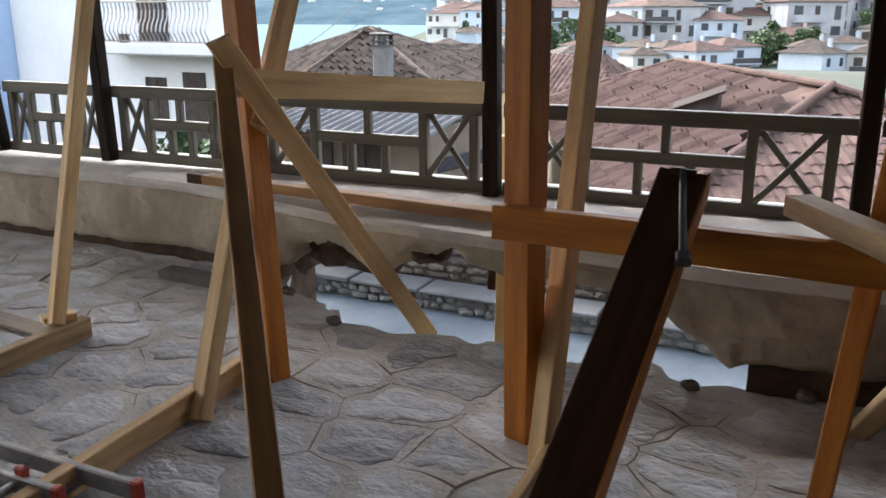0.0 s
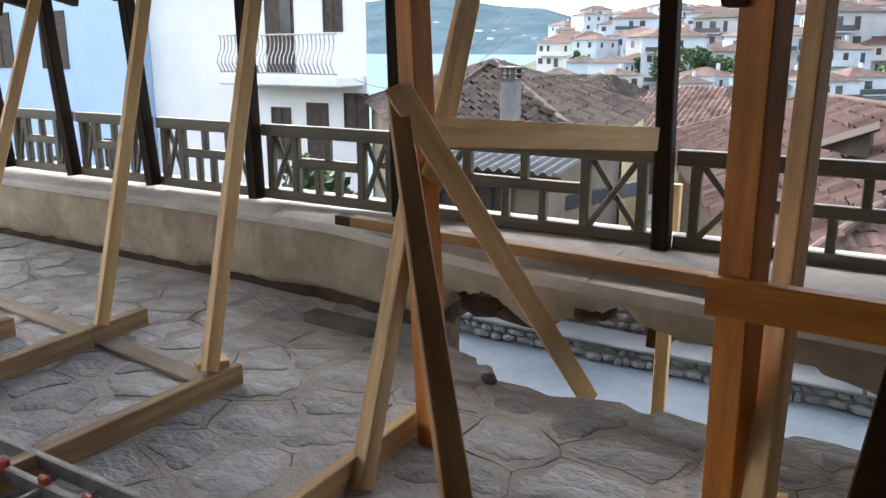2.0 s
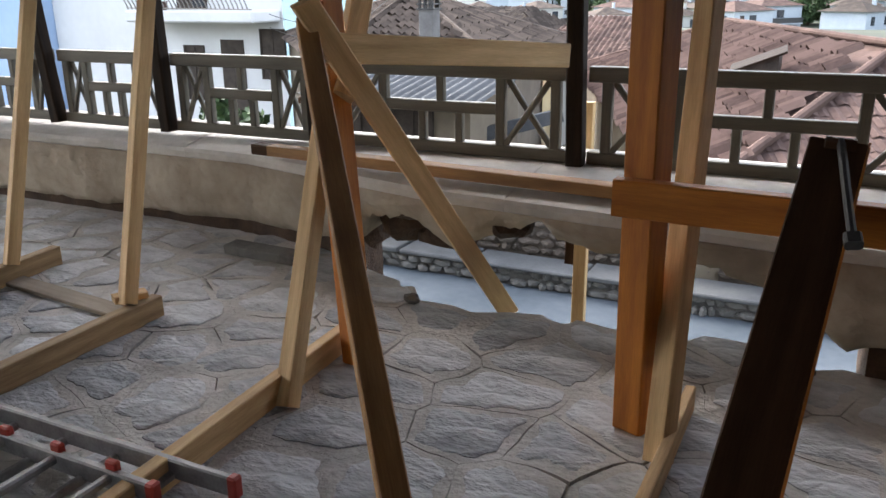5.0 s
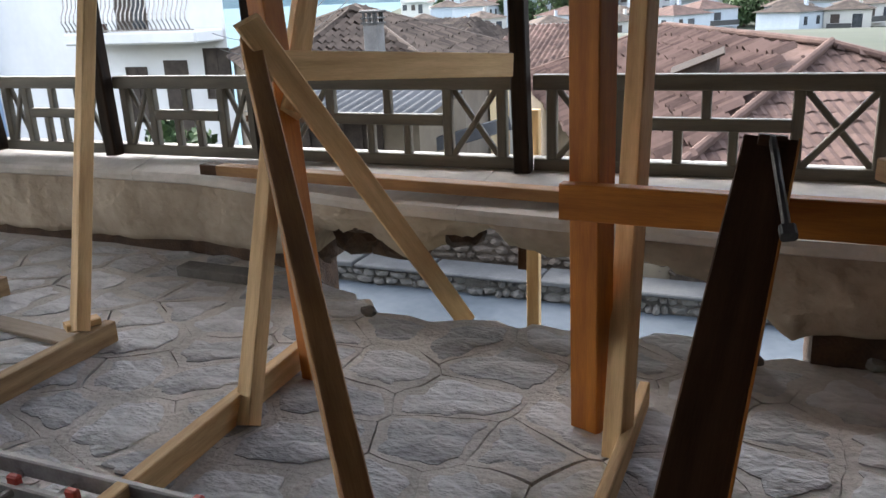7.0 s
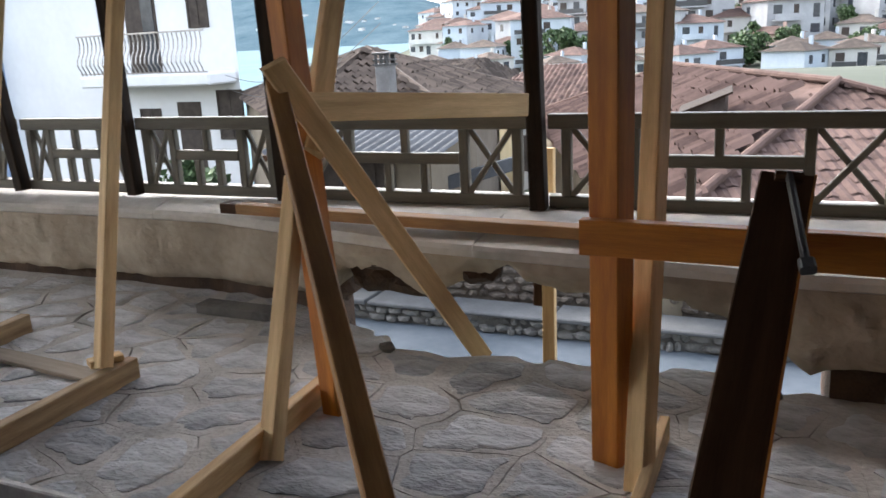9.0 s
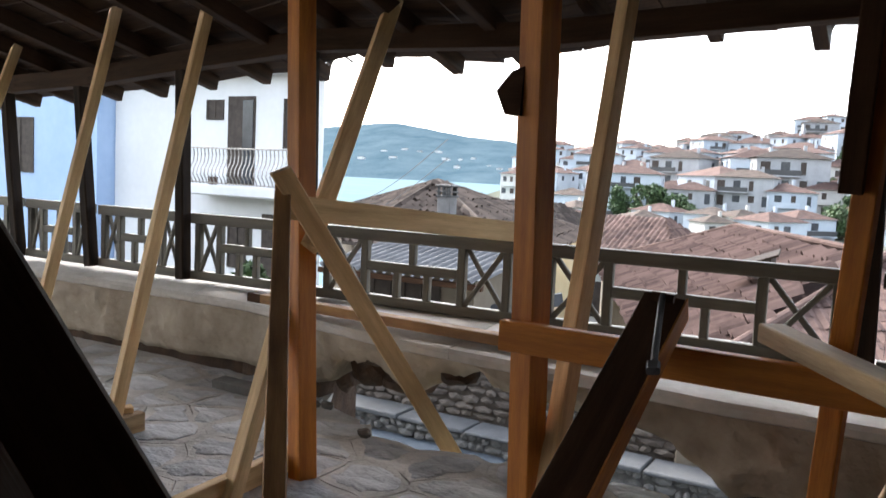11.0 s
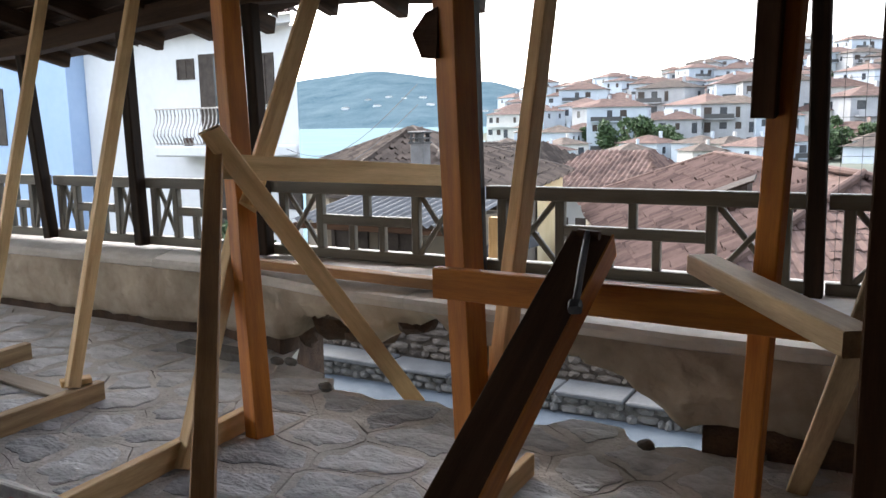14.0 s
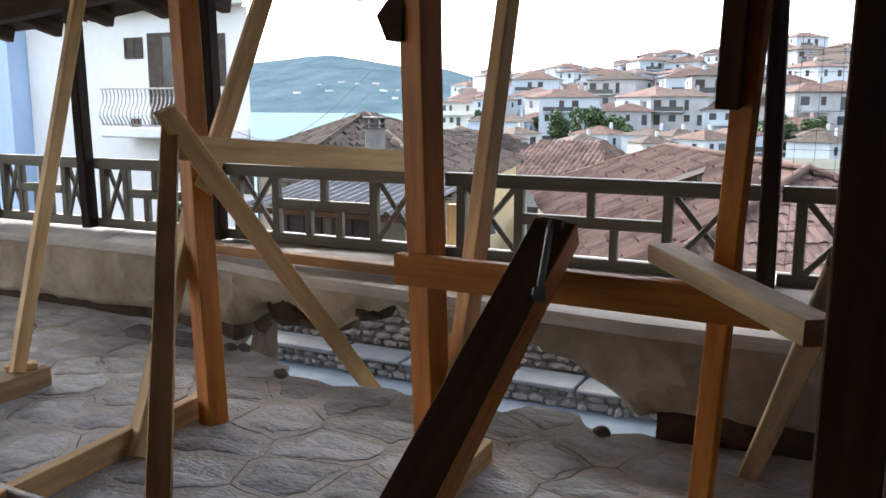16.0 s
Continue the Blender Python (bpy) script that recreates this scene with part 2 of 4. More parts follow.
tagged(part("parapet_wall", bm, PLASTER, smooth=True), "low cracked cream plaster parapet wall, broken away underneath", "wall", kind="structure")
# footing in the recess; its shadow band is put into the dark colour
for xa, xb, kk in ((-5.0, 1.88, 46), (4.40, 8.0, 22)):
    bm = bmesh.new()
    rings = []
    for i in range(kk + 1):
        x = xa + (xb - xa) * i / kk
        yi = lerp_table(INNER, x) + 0.085 + 0.03 * n1(x * 5, 4) + 0.015 * n1(x * 14, 4)
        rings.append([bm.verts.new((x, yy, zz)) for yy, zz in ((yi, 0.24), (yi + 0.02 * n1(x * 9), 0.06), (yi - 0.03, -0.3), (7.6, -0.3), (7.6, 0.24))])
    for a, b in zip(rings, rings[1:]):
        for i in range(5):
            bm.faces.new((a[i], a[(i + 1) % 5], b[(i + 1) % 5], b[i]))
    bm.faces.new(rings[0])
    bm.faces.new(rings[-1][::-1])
    tagged(part("wall_footing", bm, CAVITY), "footing showing where the plaster has fallen, recess shadow put into its dark colour", "footing", kind="structure")
# coping: its slabs lie on the parapet, with a rounded inner nose
coping = empty("coping", (0, 7.4, 0.5))
tagged(coping, "pale concrete coping on the parapet, cracked into lengths", "coping", kind="structure")
joints = [-5, -2.3, 0.75, 2.93, 5.3, 8]
for xa, xb in zip(joints, joints[1:]):
    bm = bmesh.new()
    rings = []
    k = max(2, int((xb - xa) / 0.12))
    tip = random.uniform(-0.006, 0.006)
    for i in range(k + 1):
        x = xa + 0.0015 + (xb - xa - 0.003) * i / k
        yi, zt = lerp_table(INNER, x), lerp_table(TOPIN, x)
        e = 0.004 * n1(x * 5, 3)
        pts = [(7.70, 0.552), (7.70, 0.572), (yi + 0.03, zt + 0.014 + tip), (yi - 0.008 + e, zt + 0.004), (yi - 0.018 + e, zt - 0.018), (yi - 0.012 + e, zt - 0.048), (yi + 0.02, zt - 0.062), (yi + 0.06, zt - 0.004)]
        rings.append([bm.verts.new((x, y, z)) for y, z in pts])
    for a, b in zip(rings, rings[1:]):
        for i in range(8):
            bm.faces.new((a[i], a[(i + 1) % 8], b[(i + 1) % 8], b[i]))
    bm.faces.new(rings[0])
    bm.faces.new(rings[-1][::-1])
    part("coping_slab", bm, COPING, coping)


# ---- floor ----
EDGE = [(1.86, 7.40), (1.95, 7.2), (2.06, 7.1), (2.2, 7.04), (2.33, 7.0), (2.42, 6.86), (2.55, 6.76), (2.7, 6.74), (2.83, 6.77), (2.98, 6.84), (3.12, 6.87), (3.22, 6.80), (3.37, 6.73), (3.5, 6.8), (3.62, 6.76), (3.76, 6.79), (3.9, 6.85), (4.0, 6.85), (4.08, 6.71), (4.2, 6.76), (4.33, 6.83), (4.49, 6.79), (4.65, 6.84), (4.8, 6.9), (4.95, 7.05), (5.1, 7.2), (5.2, 7.40)]


def edge_y(x):
    if x < EDGE[0][0] or x > EDGE[-1][0]:
        return 7.4
    return lerp_table(EDGE, x)


outline = [(-5, 0.9), (8, 0.9), (8, 7.4), (5.2, 7.40)]
for i in range(len(EDGE) - 1, 0, -1):
    (xa, ya), (xb, yb) = EDGE[i], EDGE[i - 1]
    for k in range(4):
        s = k / 4
        outline.append((xa + (xb - xa) * s + 0.02 * n1(i * 3 + s * 4, 5), ya + (yb - ya) * s + 0.07 * n1(i * 5 + s * 4, 9)))
outline += [EDGE[0], (-5, 7.4)]
bm = bmesh.new()
top = [bm.verts.new((x, y, -0.016)) for x, y in outline]
low = [bm.verts.new((x, y - (0.05 if y > 6.5 else 0), -0.14 + 0.03 * n1(x * 6))) for x, y in outline]
bm.faces.new(top)
bm.faces.new(low[::-1])
for i in range(len(top)):
    j = (i + 1) % len(top)
    bm.faces.new((top[i], low[i], low[j], top[j]))
floor = tagged(part("floor", bm, MORTAR), "grey mortar bed of a flagstone porch floor with a collapsed edge", "floor", kind="structure")


def clip(poly, px, py, nx, ny):
    """Keeps the part of a polygon on the near side of the line through p with normal n."""
    out = []
    for i in range(len(poly)):
        a, b = poly[i - 1], poly[i]
        da, db = (a[0] - px) * nx + (a[1] - py) * ny, (b[0] - px) * nx + (b[1] - py) * ny
        if (da < 0) != (db < 0):
            s = da / (da - db)
            out.append((a[0] + (b[0] - a[0]) * s, a[1] + (b[1] - a[1]) * s))
        if db < 0:
            out.append(b)
    return out


rng = random.Random(5)
SEEDS = []
tries = 0
while tries < 14000:
    tries += 1
    p = (rng.uniform(-4.2, 7.0), rng.uniform(1.4, 7.55))
    r = 0.14 + 0.20 * (0.5 + 0.5 * n1(p[0] * 1.9, p[1] * 1.9))
    if all((p[0] - q[0]) ** 2 * 0.8 + (p[1] - q[1]) ** 2 > r * r for q in SEEDS):
        SEEDS.append(p)


def warp(x, y):
    """Bends the joints, so that no stone keeps straight sides."""
    return x + 0.055 * n1(x * 2.3, y * 2.3, 1) + 0.02 * n1(x * 6, y * 6, 3), y + 0.055 * n1(x * 2.3, y * 2.3, 6) + 0.02 * n1(x * 6, y * 6, 7)


def flagstone(bm, poly, c, origin):
    """One stone: an uneven outline, a low crown and worn edges."""
    pts = []
    for i in range(len(poly)):
        a, b = poly[i], poly[(i + 1) % len(poly)]
        ln = math.hypot(b[0] - a[0], b[1] - a[1])
        k = max(1, int(ln / 0.038))
        for j in range(k):
            s = j / k
            pts.append((a[0] + (b[0] - a[0]) * s, a[1] + (b[1] - a[1]) * s))
    # round the corners once
    pts = [((pts[i - 1][0] + 2 * pts[i][0] + pts[(i + 1) % len(pts)][0]) / 4, (pts[i - 1][1] + 2 * pts[i][1] + pts[(i + 1) % len(pts)][1]) / 4) for i in range(len(pts))]
    tx, ty, up = rng.uniform(-0.010, 0.010), rng.uniform(-0.010, 0.010), rng.uniform(-0.002, 0.003)
    ox, oy, oz = origin

    def ring(shrink, z):
        out = []
        for i, (x, y) in enumerate(pts):
            dx, dy = c[0] - x, c[1] - y
            d = math.hypot(dx, dy) or 1
            s = min(d * 0.8, shrink + 0.034 * (0.25 + n1(x * 4, y * 4, 2)) + 0.028 * n1(x * 13, y * 13, 2) + 0.014 * n1(x * 31, y * 31, 5))
            wx, wy = warp(x + dx / d * s, y + dy / d * s)
            out.append(bm.verts.new((wx - ox, wy - oy, z + tx * dx + ty * dy - oz)))
        return out

    rings = [ring(0.030, -0.03), ring(0.033, up), ring(0.048, up + 0.003)]
    for a, b in zip(rings, rings[1:]):
        for i in range(len(pts)):
            j = (i + 1) % len(pts)
            bm.faces.new((a[i], a[j], b[j], b[i]))
    wx, wy = warp(*c)
    mid = bm.verts.new((wx - ox, wy - oy, up + 0.005 - oz))
    for i in range(len(pts)):
        bm.faces.new((rings[-1][i], rings[-1][(i + 1) % len(pts)], mid))


STONES = []
for c in SEEDS:
    if c[1] > edge_y(c[0]) - 0.035:
        continue
    poly = [(c[0] - 0.6, c[1] - 0.6), (c[0] + 0.6, c[1] - 0.6), (c[0] + 0.6, c[1] + 0.6), (c[0] - 0.6, c[1] + 0.6)]
    for q in SEEDS:
        if q is not c and abs(q[0] - c[0]) < 1.1 and abs(q[1] - c[1]) < 1.1:
            poly = clip(poly, (c[0] + q[0]) / 2, (c[1] + q[1]) / 2, q[0] - c[0], q[1] - c[1])
    lim = edge_y(c[0]) + (0.05 if 2.0 < c[0] < 5.1 else -0.1)
    poly = clip(poly, c[0], lim, 0, 1)
    if len(poly) > 2:
        STONES.append((c, poly))
rest = bmesh.new()
joint = bmesh.new()
for c, poly in STONES:
    pts = []
    for i in range(len(poly)):
        a, b = poly[i], poly[(i + 1) % len(poly)]
        k = max(1, int(math.hypot(b[0] - a[0], b[1] - a[1]) / 0.04))
        pts += [(a[0] + (b[0] - a[0]) * j / k, a[1] + (b[1] - a[1]) * j / k) for j in range(k)]
    rings = []
    for z in (-0.02, -0.0015):
        ring_v = []
        for x, y in pts:
            dx, dy = c[0] - x, c[1] - y
            d = math.hypot(dx, dy) or 1
            open_ = max(0.0003, 0.014 * (n1(x * 2.3, y * 2.3, 8) + 0.06)) + 0.0015 * abs(n1(x * 30, y * 30))
            wob = 0.012 * n1(x * 9, y * 9, 4)
            wx, wy = warp(x + dx / d * open_ + wob, y + dy / d * open_ - wob)
            ring_v.append(joint.verts.new((wx, wy, z + 0.003 * n1(x * 3, y * 3) * (z > -0.01))))
        rings.append(ring_v)
    for i in range(len(pts)):
        j = (i + 1) % len(pts)
        joint.faces.new((rings[0][i], rings[0][j], rings[1][j], rings[1][i]))
    wx, wy = warp(*c)
    mid = joint.verts.new((wx, wy, -0.0015))
    for i in range(len(pts)):
        joint.faces.new((rings[1][i], rings[1][(i + 1) % len(pts)], mid))
tagged(part("mortar_joints", joint, MORTAR, floor), "grey mortar joints with open cracks between flagstones", kind="stuff")
for c, poly in STONES:
    if 0.9 < c[0] < 5.4 and c[1] > 4.3:
        bm = bmesh.new()
        flagstone(bm, poly, c, (c[0], c[1], 0))
        ob = part("flagstone", bm, STONE, None)
        ob.matrix_basis = Matrix.Translation((c[0], c[1], 0))
        ob.parent = floor
    else:
        flagstone(rest, poly, c, (0, 0, 0))
ob = part("flagstones", rest, STONE, floor)
tagged(ob, "grey irregular flagstones set in mortar", kind="stuff")

# ---- roof over the porch ----
EAVE = [(-5, 1.74), (-1.7, 1.90), (-0.2, 1.97), (0.44, 2.05), (1.2, 2.06), (1.5, 2.14), (1.75, 2.15), (2.4, 2.085), (3.0, 2.085), (3.25, 2.18), (4.0, 2.25), (4.45, 2.17), (4.8, 2.2), (8, 2.26)]


def eave_z(x):
    """Height of the sagging eave above the porch floor."""
    return lerp_table(EAVE, x) - 0.11


roof = empty("porch_roof", (2, 6, 2.2))
tagged(roof, "dark timber porch roof with rafters and ragged eave boards", "roof", kind="structure")
for i in range(24):
    x = -4.6 + 0.53 * i
    z = eave_z(x)
    beam("rafter", (x, 8.02, z + 0.06), (x, 1.25, z + 1.66), 0.075, 0.11, RAFTER, (1, 0, 0), roof)
bm = bmesh.new()
for i in range(25):
    ya, yb = 8.10 - 0.29 * i, 8.10 - 0.29 * (i + 1) + 0.012
    for j in range(24):
        xa = -5 + 0.54 * j
        xb = xa + 0.53
        front = ya + (random.uniform(-0.05, 0.06) if i == 0 else 0)
        za, zb = eave_z(xa), eave_z(xb)
        up = lambda y, z: z + 0.13 + (8.02 - y) * 0.237
        v = [bm.verts.new(p) for p in ((xa, front, up(front, za)), (xb, front, up(front, zb)), (xb, yb, up(yb, zb)), (xa, yb, up(yb, za)), (xa, front, up(front, za) + 0.025), (xb, front, up(front, zb) + 0.025), (xb, yb, up(yb, zb) + 0.025), (xa, yb, up(yb, za) + 0.025))]
        for f in ((0, 3, 2, 1), (4, 5, 6, 7), (0, 1, 5, 4), (1, 2, 6, 5), (2, 3, 7, 6), (3, 0, 4, 7)):
            bm.faces.new([v[k] for k in f])
part("roof_boards", bm, RAFTER, roof)
for xa, xb in zip(POSTS, POSTS[1:]):
    beam("wall_plate", (xa, RAIL_Y, eave_z(xa) + 0.10), (xb, RAIL_Y, eave_z(xb) + 0.10), 0.12, 0.13, RAFTER, (0, 1, 0), roof)
# eave tiles, seen edge-on as a scalloped line
bm = bmesh.new()
for j in range(62):
    x = -4.9 + 0.205 * j
    z = eave_z(x) + 0.165
    drop = random.uniform(-0.02, 0.02)
    seg = 6
    rows = []
    for y in (8.2 + random.uniform(-0.04, 0.04), 7.75):
        rows.append([bm.verts.new((x + 0.1 * math.cos(math.pi * k / seg), y, z + drop + (8.1 - y) * 0.237 + 0.055 * math.sin(math.pi * k / seg))) for k in range(seg + 1)])
    for k in range(seg):
        bm.faces.new((rows[0][k], rows[0][k + 1], rows[1][k + 1], rows[1][k]))
part("eave_tiles", bm, OLDTILE, roof)
# unseen white wall, added to throw light back onto the floor
tagged(part("bounce_wall", boxed(-9, 3.5, 1.0, 1.25, -0.3, 4.2), BOUNCEWHITE), "unseen white wall added behind the porch to bounce light in", "wall", kind="structure")
# three unseen dark walls, added to dim the right side of the porch
tagged(part("dimming_wall_back", boxed(3.5, 5.4, 2.2, 2.4, -0.3, 3.9), RAFTER), "unseen dark wall added behind the porch to block bounced light", "wall", kind="structure")
tagged(part("dimming_wall_right", boxed(5.16, 5.4, 4.7, 7.36, -0.02, 3.4), RAFTER), "unseen dark wall added close by to dim the right of the porch", "wall", kind="structure")
tagged(part("dimming_wall_end", boxed(5.4, 5.55, 1.25, 7.36, -0.3, 3.8), RAFTER), "unseen dark end wall added to keep light off the right", "wall", kind="structure")

# ---- posts and railing ----
LEAN = [(-3, 0.2), (-0.45, 0.14), (0.51, 0.035), (6, 0.03)]
for x in POSTS:
    p = beam("porch_post", (x, RAIL_Y - 0.012, 0.545), (x - lerp_table(LEAN, x), RAIL_Y - 0.012, eave_z(x) + 0.05), 0.08, 0.085, STAIN, (1, 0, 0), None, 0.008)
    tagged(p, "dark stained square wooden porch post on the parapet", "post", "porch posts")


def railing_bay(xa, xb):
    """Top, middle and bottom rails, two crossed fields and a field of pickets between two posts."""
    r = empty("railing", ((xa + xb) / 2, RAIL_Y + 0.03, 0.57))
    tagged(r, "grey-brown wooden railing with crossed fields and pickets", "railing", "railing bays")
    y, a, b = RAIL_Y + 0.035, xa + 0.045, xb - 0.045
    w = xb - xa
    s = w / 1.57
    B = lambda nm, p0, p1, ww, hh, side=(0, 1, 0): beam(nm, p0, p1, ww, hh, RAILWOOD, side, r, 0.005)
    B("top_rail", (a, y, 0.972), (b, y, 0.972), 0.06, 0.072)
    B("bottom_rail", (a, y, 0.578), (b, y, 0.578), 0.05, 0.062)
    z0, z1 = 0.607, 0.938
    cuts = [0.085 * s + 0.04, 0.43 * s, w - 0.43 * s, w - 0.085 * s - 0.04]
    for c in cuts:
        B("stud", (xa + c, y, z0), (xa + c, y, z1), 0.05, 0.045, (1, 0, 0))
    for c0, c1 in ((cuts[0] + 0.025, cuts[1] - 0.025), (cuts[2] + 0.025, cuts[3] - 0.025)):
        B("cross_bar", (xa + c0, y - 0.008, z0), (xa + c1, y - 0.008, z1), 0.022, 0.03)
        B("cross_bar", (xa + c0, y + 0.016, z1), (xa + c1, y + 0.016, z0), 0.022, 0.03)
    m0, m1 = xa + cuts[1] + 0.025, xa + cuts[2] - 0.025
    B("middle_rail", (m0, y, 0.785), (m1, y, 0.785), 0.045, 0.058)
    B("picket", ((m0 + m1) / 2, y, 0.814), ((m0 + m1) / 2, y, z1), 0.042, 0.04, (1, 0, 0))
    for k in (0.33, 0.67):
        x = m0 + (m1 - m0) * k
        B("picket", (x, y, z0), (x, y, 0.756), 0.042, 0.04, (1, 0, 0))


for xa, xb in zip(POSTS, POSTS[1:]):
    railing_bay(xa, xb)


# ---- shoring timbers ----
def timber(name, p0, p1, w, h, mat, label, cat, side=(1, 0, 0), group="", skew=0.0):
    return tagged(beam(name, p0, p1, w, h, mat, side, skew=skew), label, cat, group)


timber("shoring_post", (2.648, 6.105, 0.0), (2.425, 6.262, 2.4), 0.092, 0.092, ORANGE, "orange-brown square pine shoring post", "post", (1, -0.3, 0), "shoring posts")
timber("shoring_post", (3.722, 6.06, 0.0), (3.772, 5.80, 2.5), 0.10, 0.095, ORANGE, "stout orange-brown pine shoring post with dark knots", "post", (1, -0.35, 0), "shoring posts")
timber("shoring_post", (3.84, 5.885, 0.0), (3.762, 6.85, 2.4), 0.072, 0.065, PINE, "leaning pale pine prop beside the stout post", "post", (1, -0.5, 0), "shoring posts")
timber("shoring_post", (4.672, 6.068, 0.0), (4.824, 5.73, 2.5), 0.066, 0.06, ORANGE, "slim orange-brown pine shoring post", "post", (1, -0.2, 0), "shoring posts")
timber("shoring_post", (5.045, 5.15, 0.0), (5.063, 5.15, 2.65), 0.12, 0.12, AGEDSHADE, "dark brown square shoring post, its shade put into the colour", "post", (1, 0, 0), "shoring posts")
timber("brace", (3.80, 4.56, 0.01), (2.545, 6.04, 1.262), 0.068, 0.05, BROWNPINE, "brown pine brace leaning from the floor to a post", "brace", (1, 0.9, 0), "braces")
timber("brace", (2.612, 5.69, 0.0), (2.46, 6.24, 0.90), 0.075, 0.06, PINE, "short pale pine brace standing on a sill timber", "brace", (1, -0.3, 0), "braces")
timber("diagonal_brace", (2.60, 5.955, 1.335), (2.90, 7.05, -0.12), 0.088, 0.035, PINE, "pale pine diagonal board brace nailed to a post", "brace", (0.6, 0.6, 0.6), "braces", 0.4)
timber("cross_board", (2.58, 6.02, 1.185), (3.06, 7.30, 1.067), 0.105, 0.032, PINE, "pale pine board nailed level between post and railing", "board", (0, 0, 1), "boards")
timber("brace", (2.598, 6.155, 1.0), (2.236, 7.41, 2.5), 0.06, 0.085, PINE, "pale pine brace leaning up to the roof", "brace", (1, -0.8, 0), "braces")
timber("cross_beam", (3.662, 5.90, 0.806), (4.86, 5.845, 0.800), 0.106, 0.05, ORANGE, "orange-brown pine beam nailed across the props", "beam", (0, 0, 1), "boards")
leaning = timber("plank", (4.068, 4.47, -0.02), (4.212, 5.925, 0.966), 0.135, 0.09, AGEDSHADE, "dark brown plank leaning towards the cross beam, shaded face put into its colour", "plank", (1, 0.1, 0), "boards")
timber("side_board", (4.512, 6.07, 0.90), (4.985, 5.35, 0.875), 0.085, 0.06, DIRTYPINE, "pale weathered board jutting from a post", "board", (1, 0.7, 0), "boards")
timber("brace", (4.786, 6.56, 0.0), (5.019, 5.544, 1.0), 0.07, 0.05, DIRTYPINE, "dull pine brace leaning up to a post", "brace", (1, -0.2, 0), "braces")
timber("prop", (1.571, 5.989, 0.1), (1.083, 7.063, 2.4), 0.072, 0.06, PINE, "pale pine prop leaning up to the roof", "post", (1, -0.4, 0), "props")
timber("prop", (0.64, 6.14, 0.1), (0.33, 7.005, 2.4), 0.072, 0.06, PINE, "pale pine prop leaning up to the roof", "post", (1, -0.4, 0), "props")
timber("prop", (0.08, 5.75, 0.1), (-0.68, 6.97, 2.1), 0.072, 0.06, PINE, "pale pine prop leaning up to the roof", "post", (1, -0.4, 0), "props")
timber("sill_timber", (0.12, 5.98, 0.05), (0.16, 4.7, 0.05), 0.06, 0.10, DIRTYPINE, "dirty brown pine sill timber lying on the flagstones", "timber", (1, 0, 0), "sills")
timber("sill_timber", (1.598, 6.13, 0.05), (1.60, 4.80, 0.05), 0.06, 0.10, DIRTYPINE, "dirty brown pine sill timber lying on the flagstones", "timber", (1, 0, 0), "sills")
timber("sill_timber", (0.575, 6.45, 0.05), (0.70, 5.1, 0.05), 0.06, 0.10, DIRTYPINE, "dirty brown pine sill timber lying on the flagstones", "timber", (1, 0, 0), "sills")
timber("sill_timber", (2.53, 6.22, 0.05), (2.595, 4.75, 0.05), 0.05, 0.10, PINE, "pale pine sill timber lying on the flagstones", "timber", (1, 0, 0), "sills")
timber("sill_timber", (3.865, 6.25, 0.045), (3.86, 5.1, 0.045), 0.035, 0.09, PINE, "pale pine sill timber lying on the flagstones", "timber", (1, 0, 0), "sills")
timber("floor_board", (-0.7, 6.29, 0.012), (1.48, 6.06, 0.012), 0.11, 0.022, DUSTY, "dusty pine board lying on the floor between the props", "board", (0, 1, 0), "boards")
timber("packing_block", (1.50, 5.98, 0.115), (1.57, 6.10, 0.115), 0.07, 0.03, PINE, "small pine block under a prop", "block", (1, 0, 0), "blocks")
timber("outer_stake", (3.02, 7.76, -1.9), (3.03, 7.76, 0.80), 0.07, 0.05, PINE, "thin pale stake standing outside the parapet", "stake")
resting = timber("parapet_plank", (1.46, 7.187, 0.541), (3.72, 6.93, 0.554), 0.085, 0.055, BROWNPINE, "brown plank lying along the parapet coping", "plank", (0, 1, 0), "boards")
burnt = beam("painted_end", (1.345, 7.20, 0.5405), (1.459, 7.187, 0.541), 0.085, 0.055, AGEDSHADE, (0, 1, 0), None, label="dark painted plank end")
burnt.parent = resting
burnt.matrix_parent_inverse = resting.matrix_basis.inverted()
bm = bmesh.new()
prof = [(3.71, 1.555), (3.655, 1.558), (3.62, 1.637), (3.675, 1.70), (3.72, 1.715)]
near, back = [bm.verts.new((x, 5.84, z)) for x, z in prof], [bm.verts.new((x, 5.92, z)) for x, z in prof]
bm.faces.new(near)
bm.faces.new(back[::-1])
for i in range(5):
    bm.faces.new((near[i], back[i], back[(i + 1) % 5], near[(i + 1) % 5]))
tagged(part("bracket", bm, AGEDSHADE), "dark five-sided wooden block nailed to a post", "bracket", "brackets")
timber("bracket", (4.714, 5.82, 1.35), (4.745, 5.74, 2.05), 0.062, 0.08, AGEDSHADE, "dark wooden bracket board nailed to a post", "bracket", (1, 0, 0), "brackets")
timber("stake_block", (2.967, 7.765, -0.075), (2.972, 7.765, 0.24), 0.06, 0.05, AGEDSHADE, "dark block nailed to the stake outside the parapet", "block")
# steel strap at the head of the leaning plank
strap = empty("steel_strap", (4.2, 5.88, 0.9))
tagged(strap, "dark steel rod with a bolted cap on the plank head", "rod")
beam("rod", (4.270, 5.595, 0.840), (4.219, 5.851, 1.010), 0.02, 0.02, IRON, (1, 0, 0), strap, 0.006)
beam("cap", (4.185, 5.855, 1.006), (4.253, 5.86, 1.000), 0.04, 0.028, AGEDSHADE, (0, 1, 0), strap, 0.01)
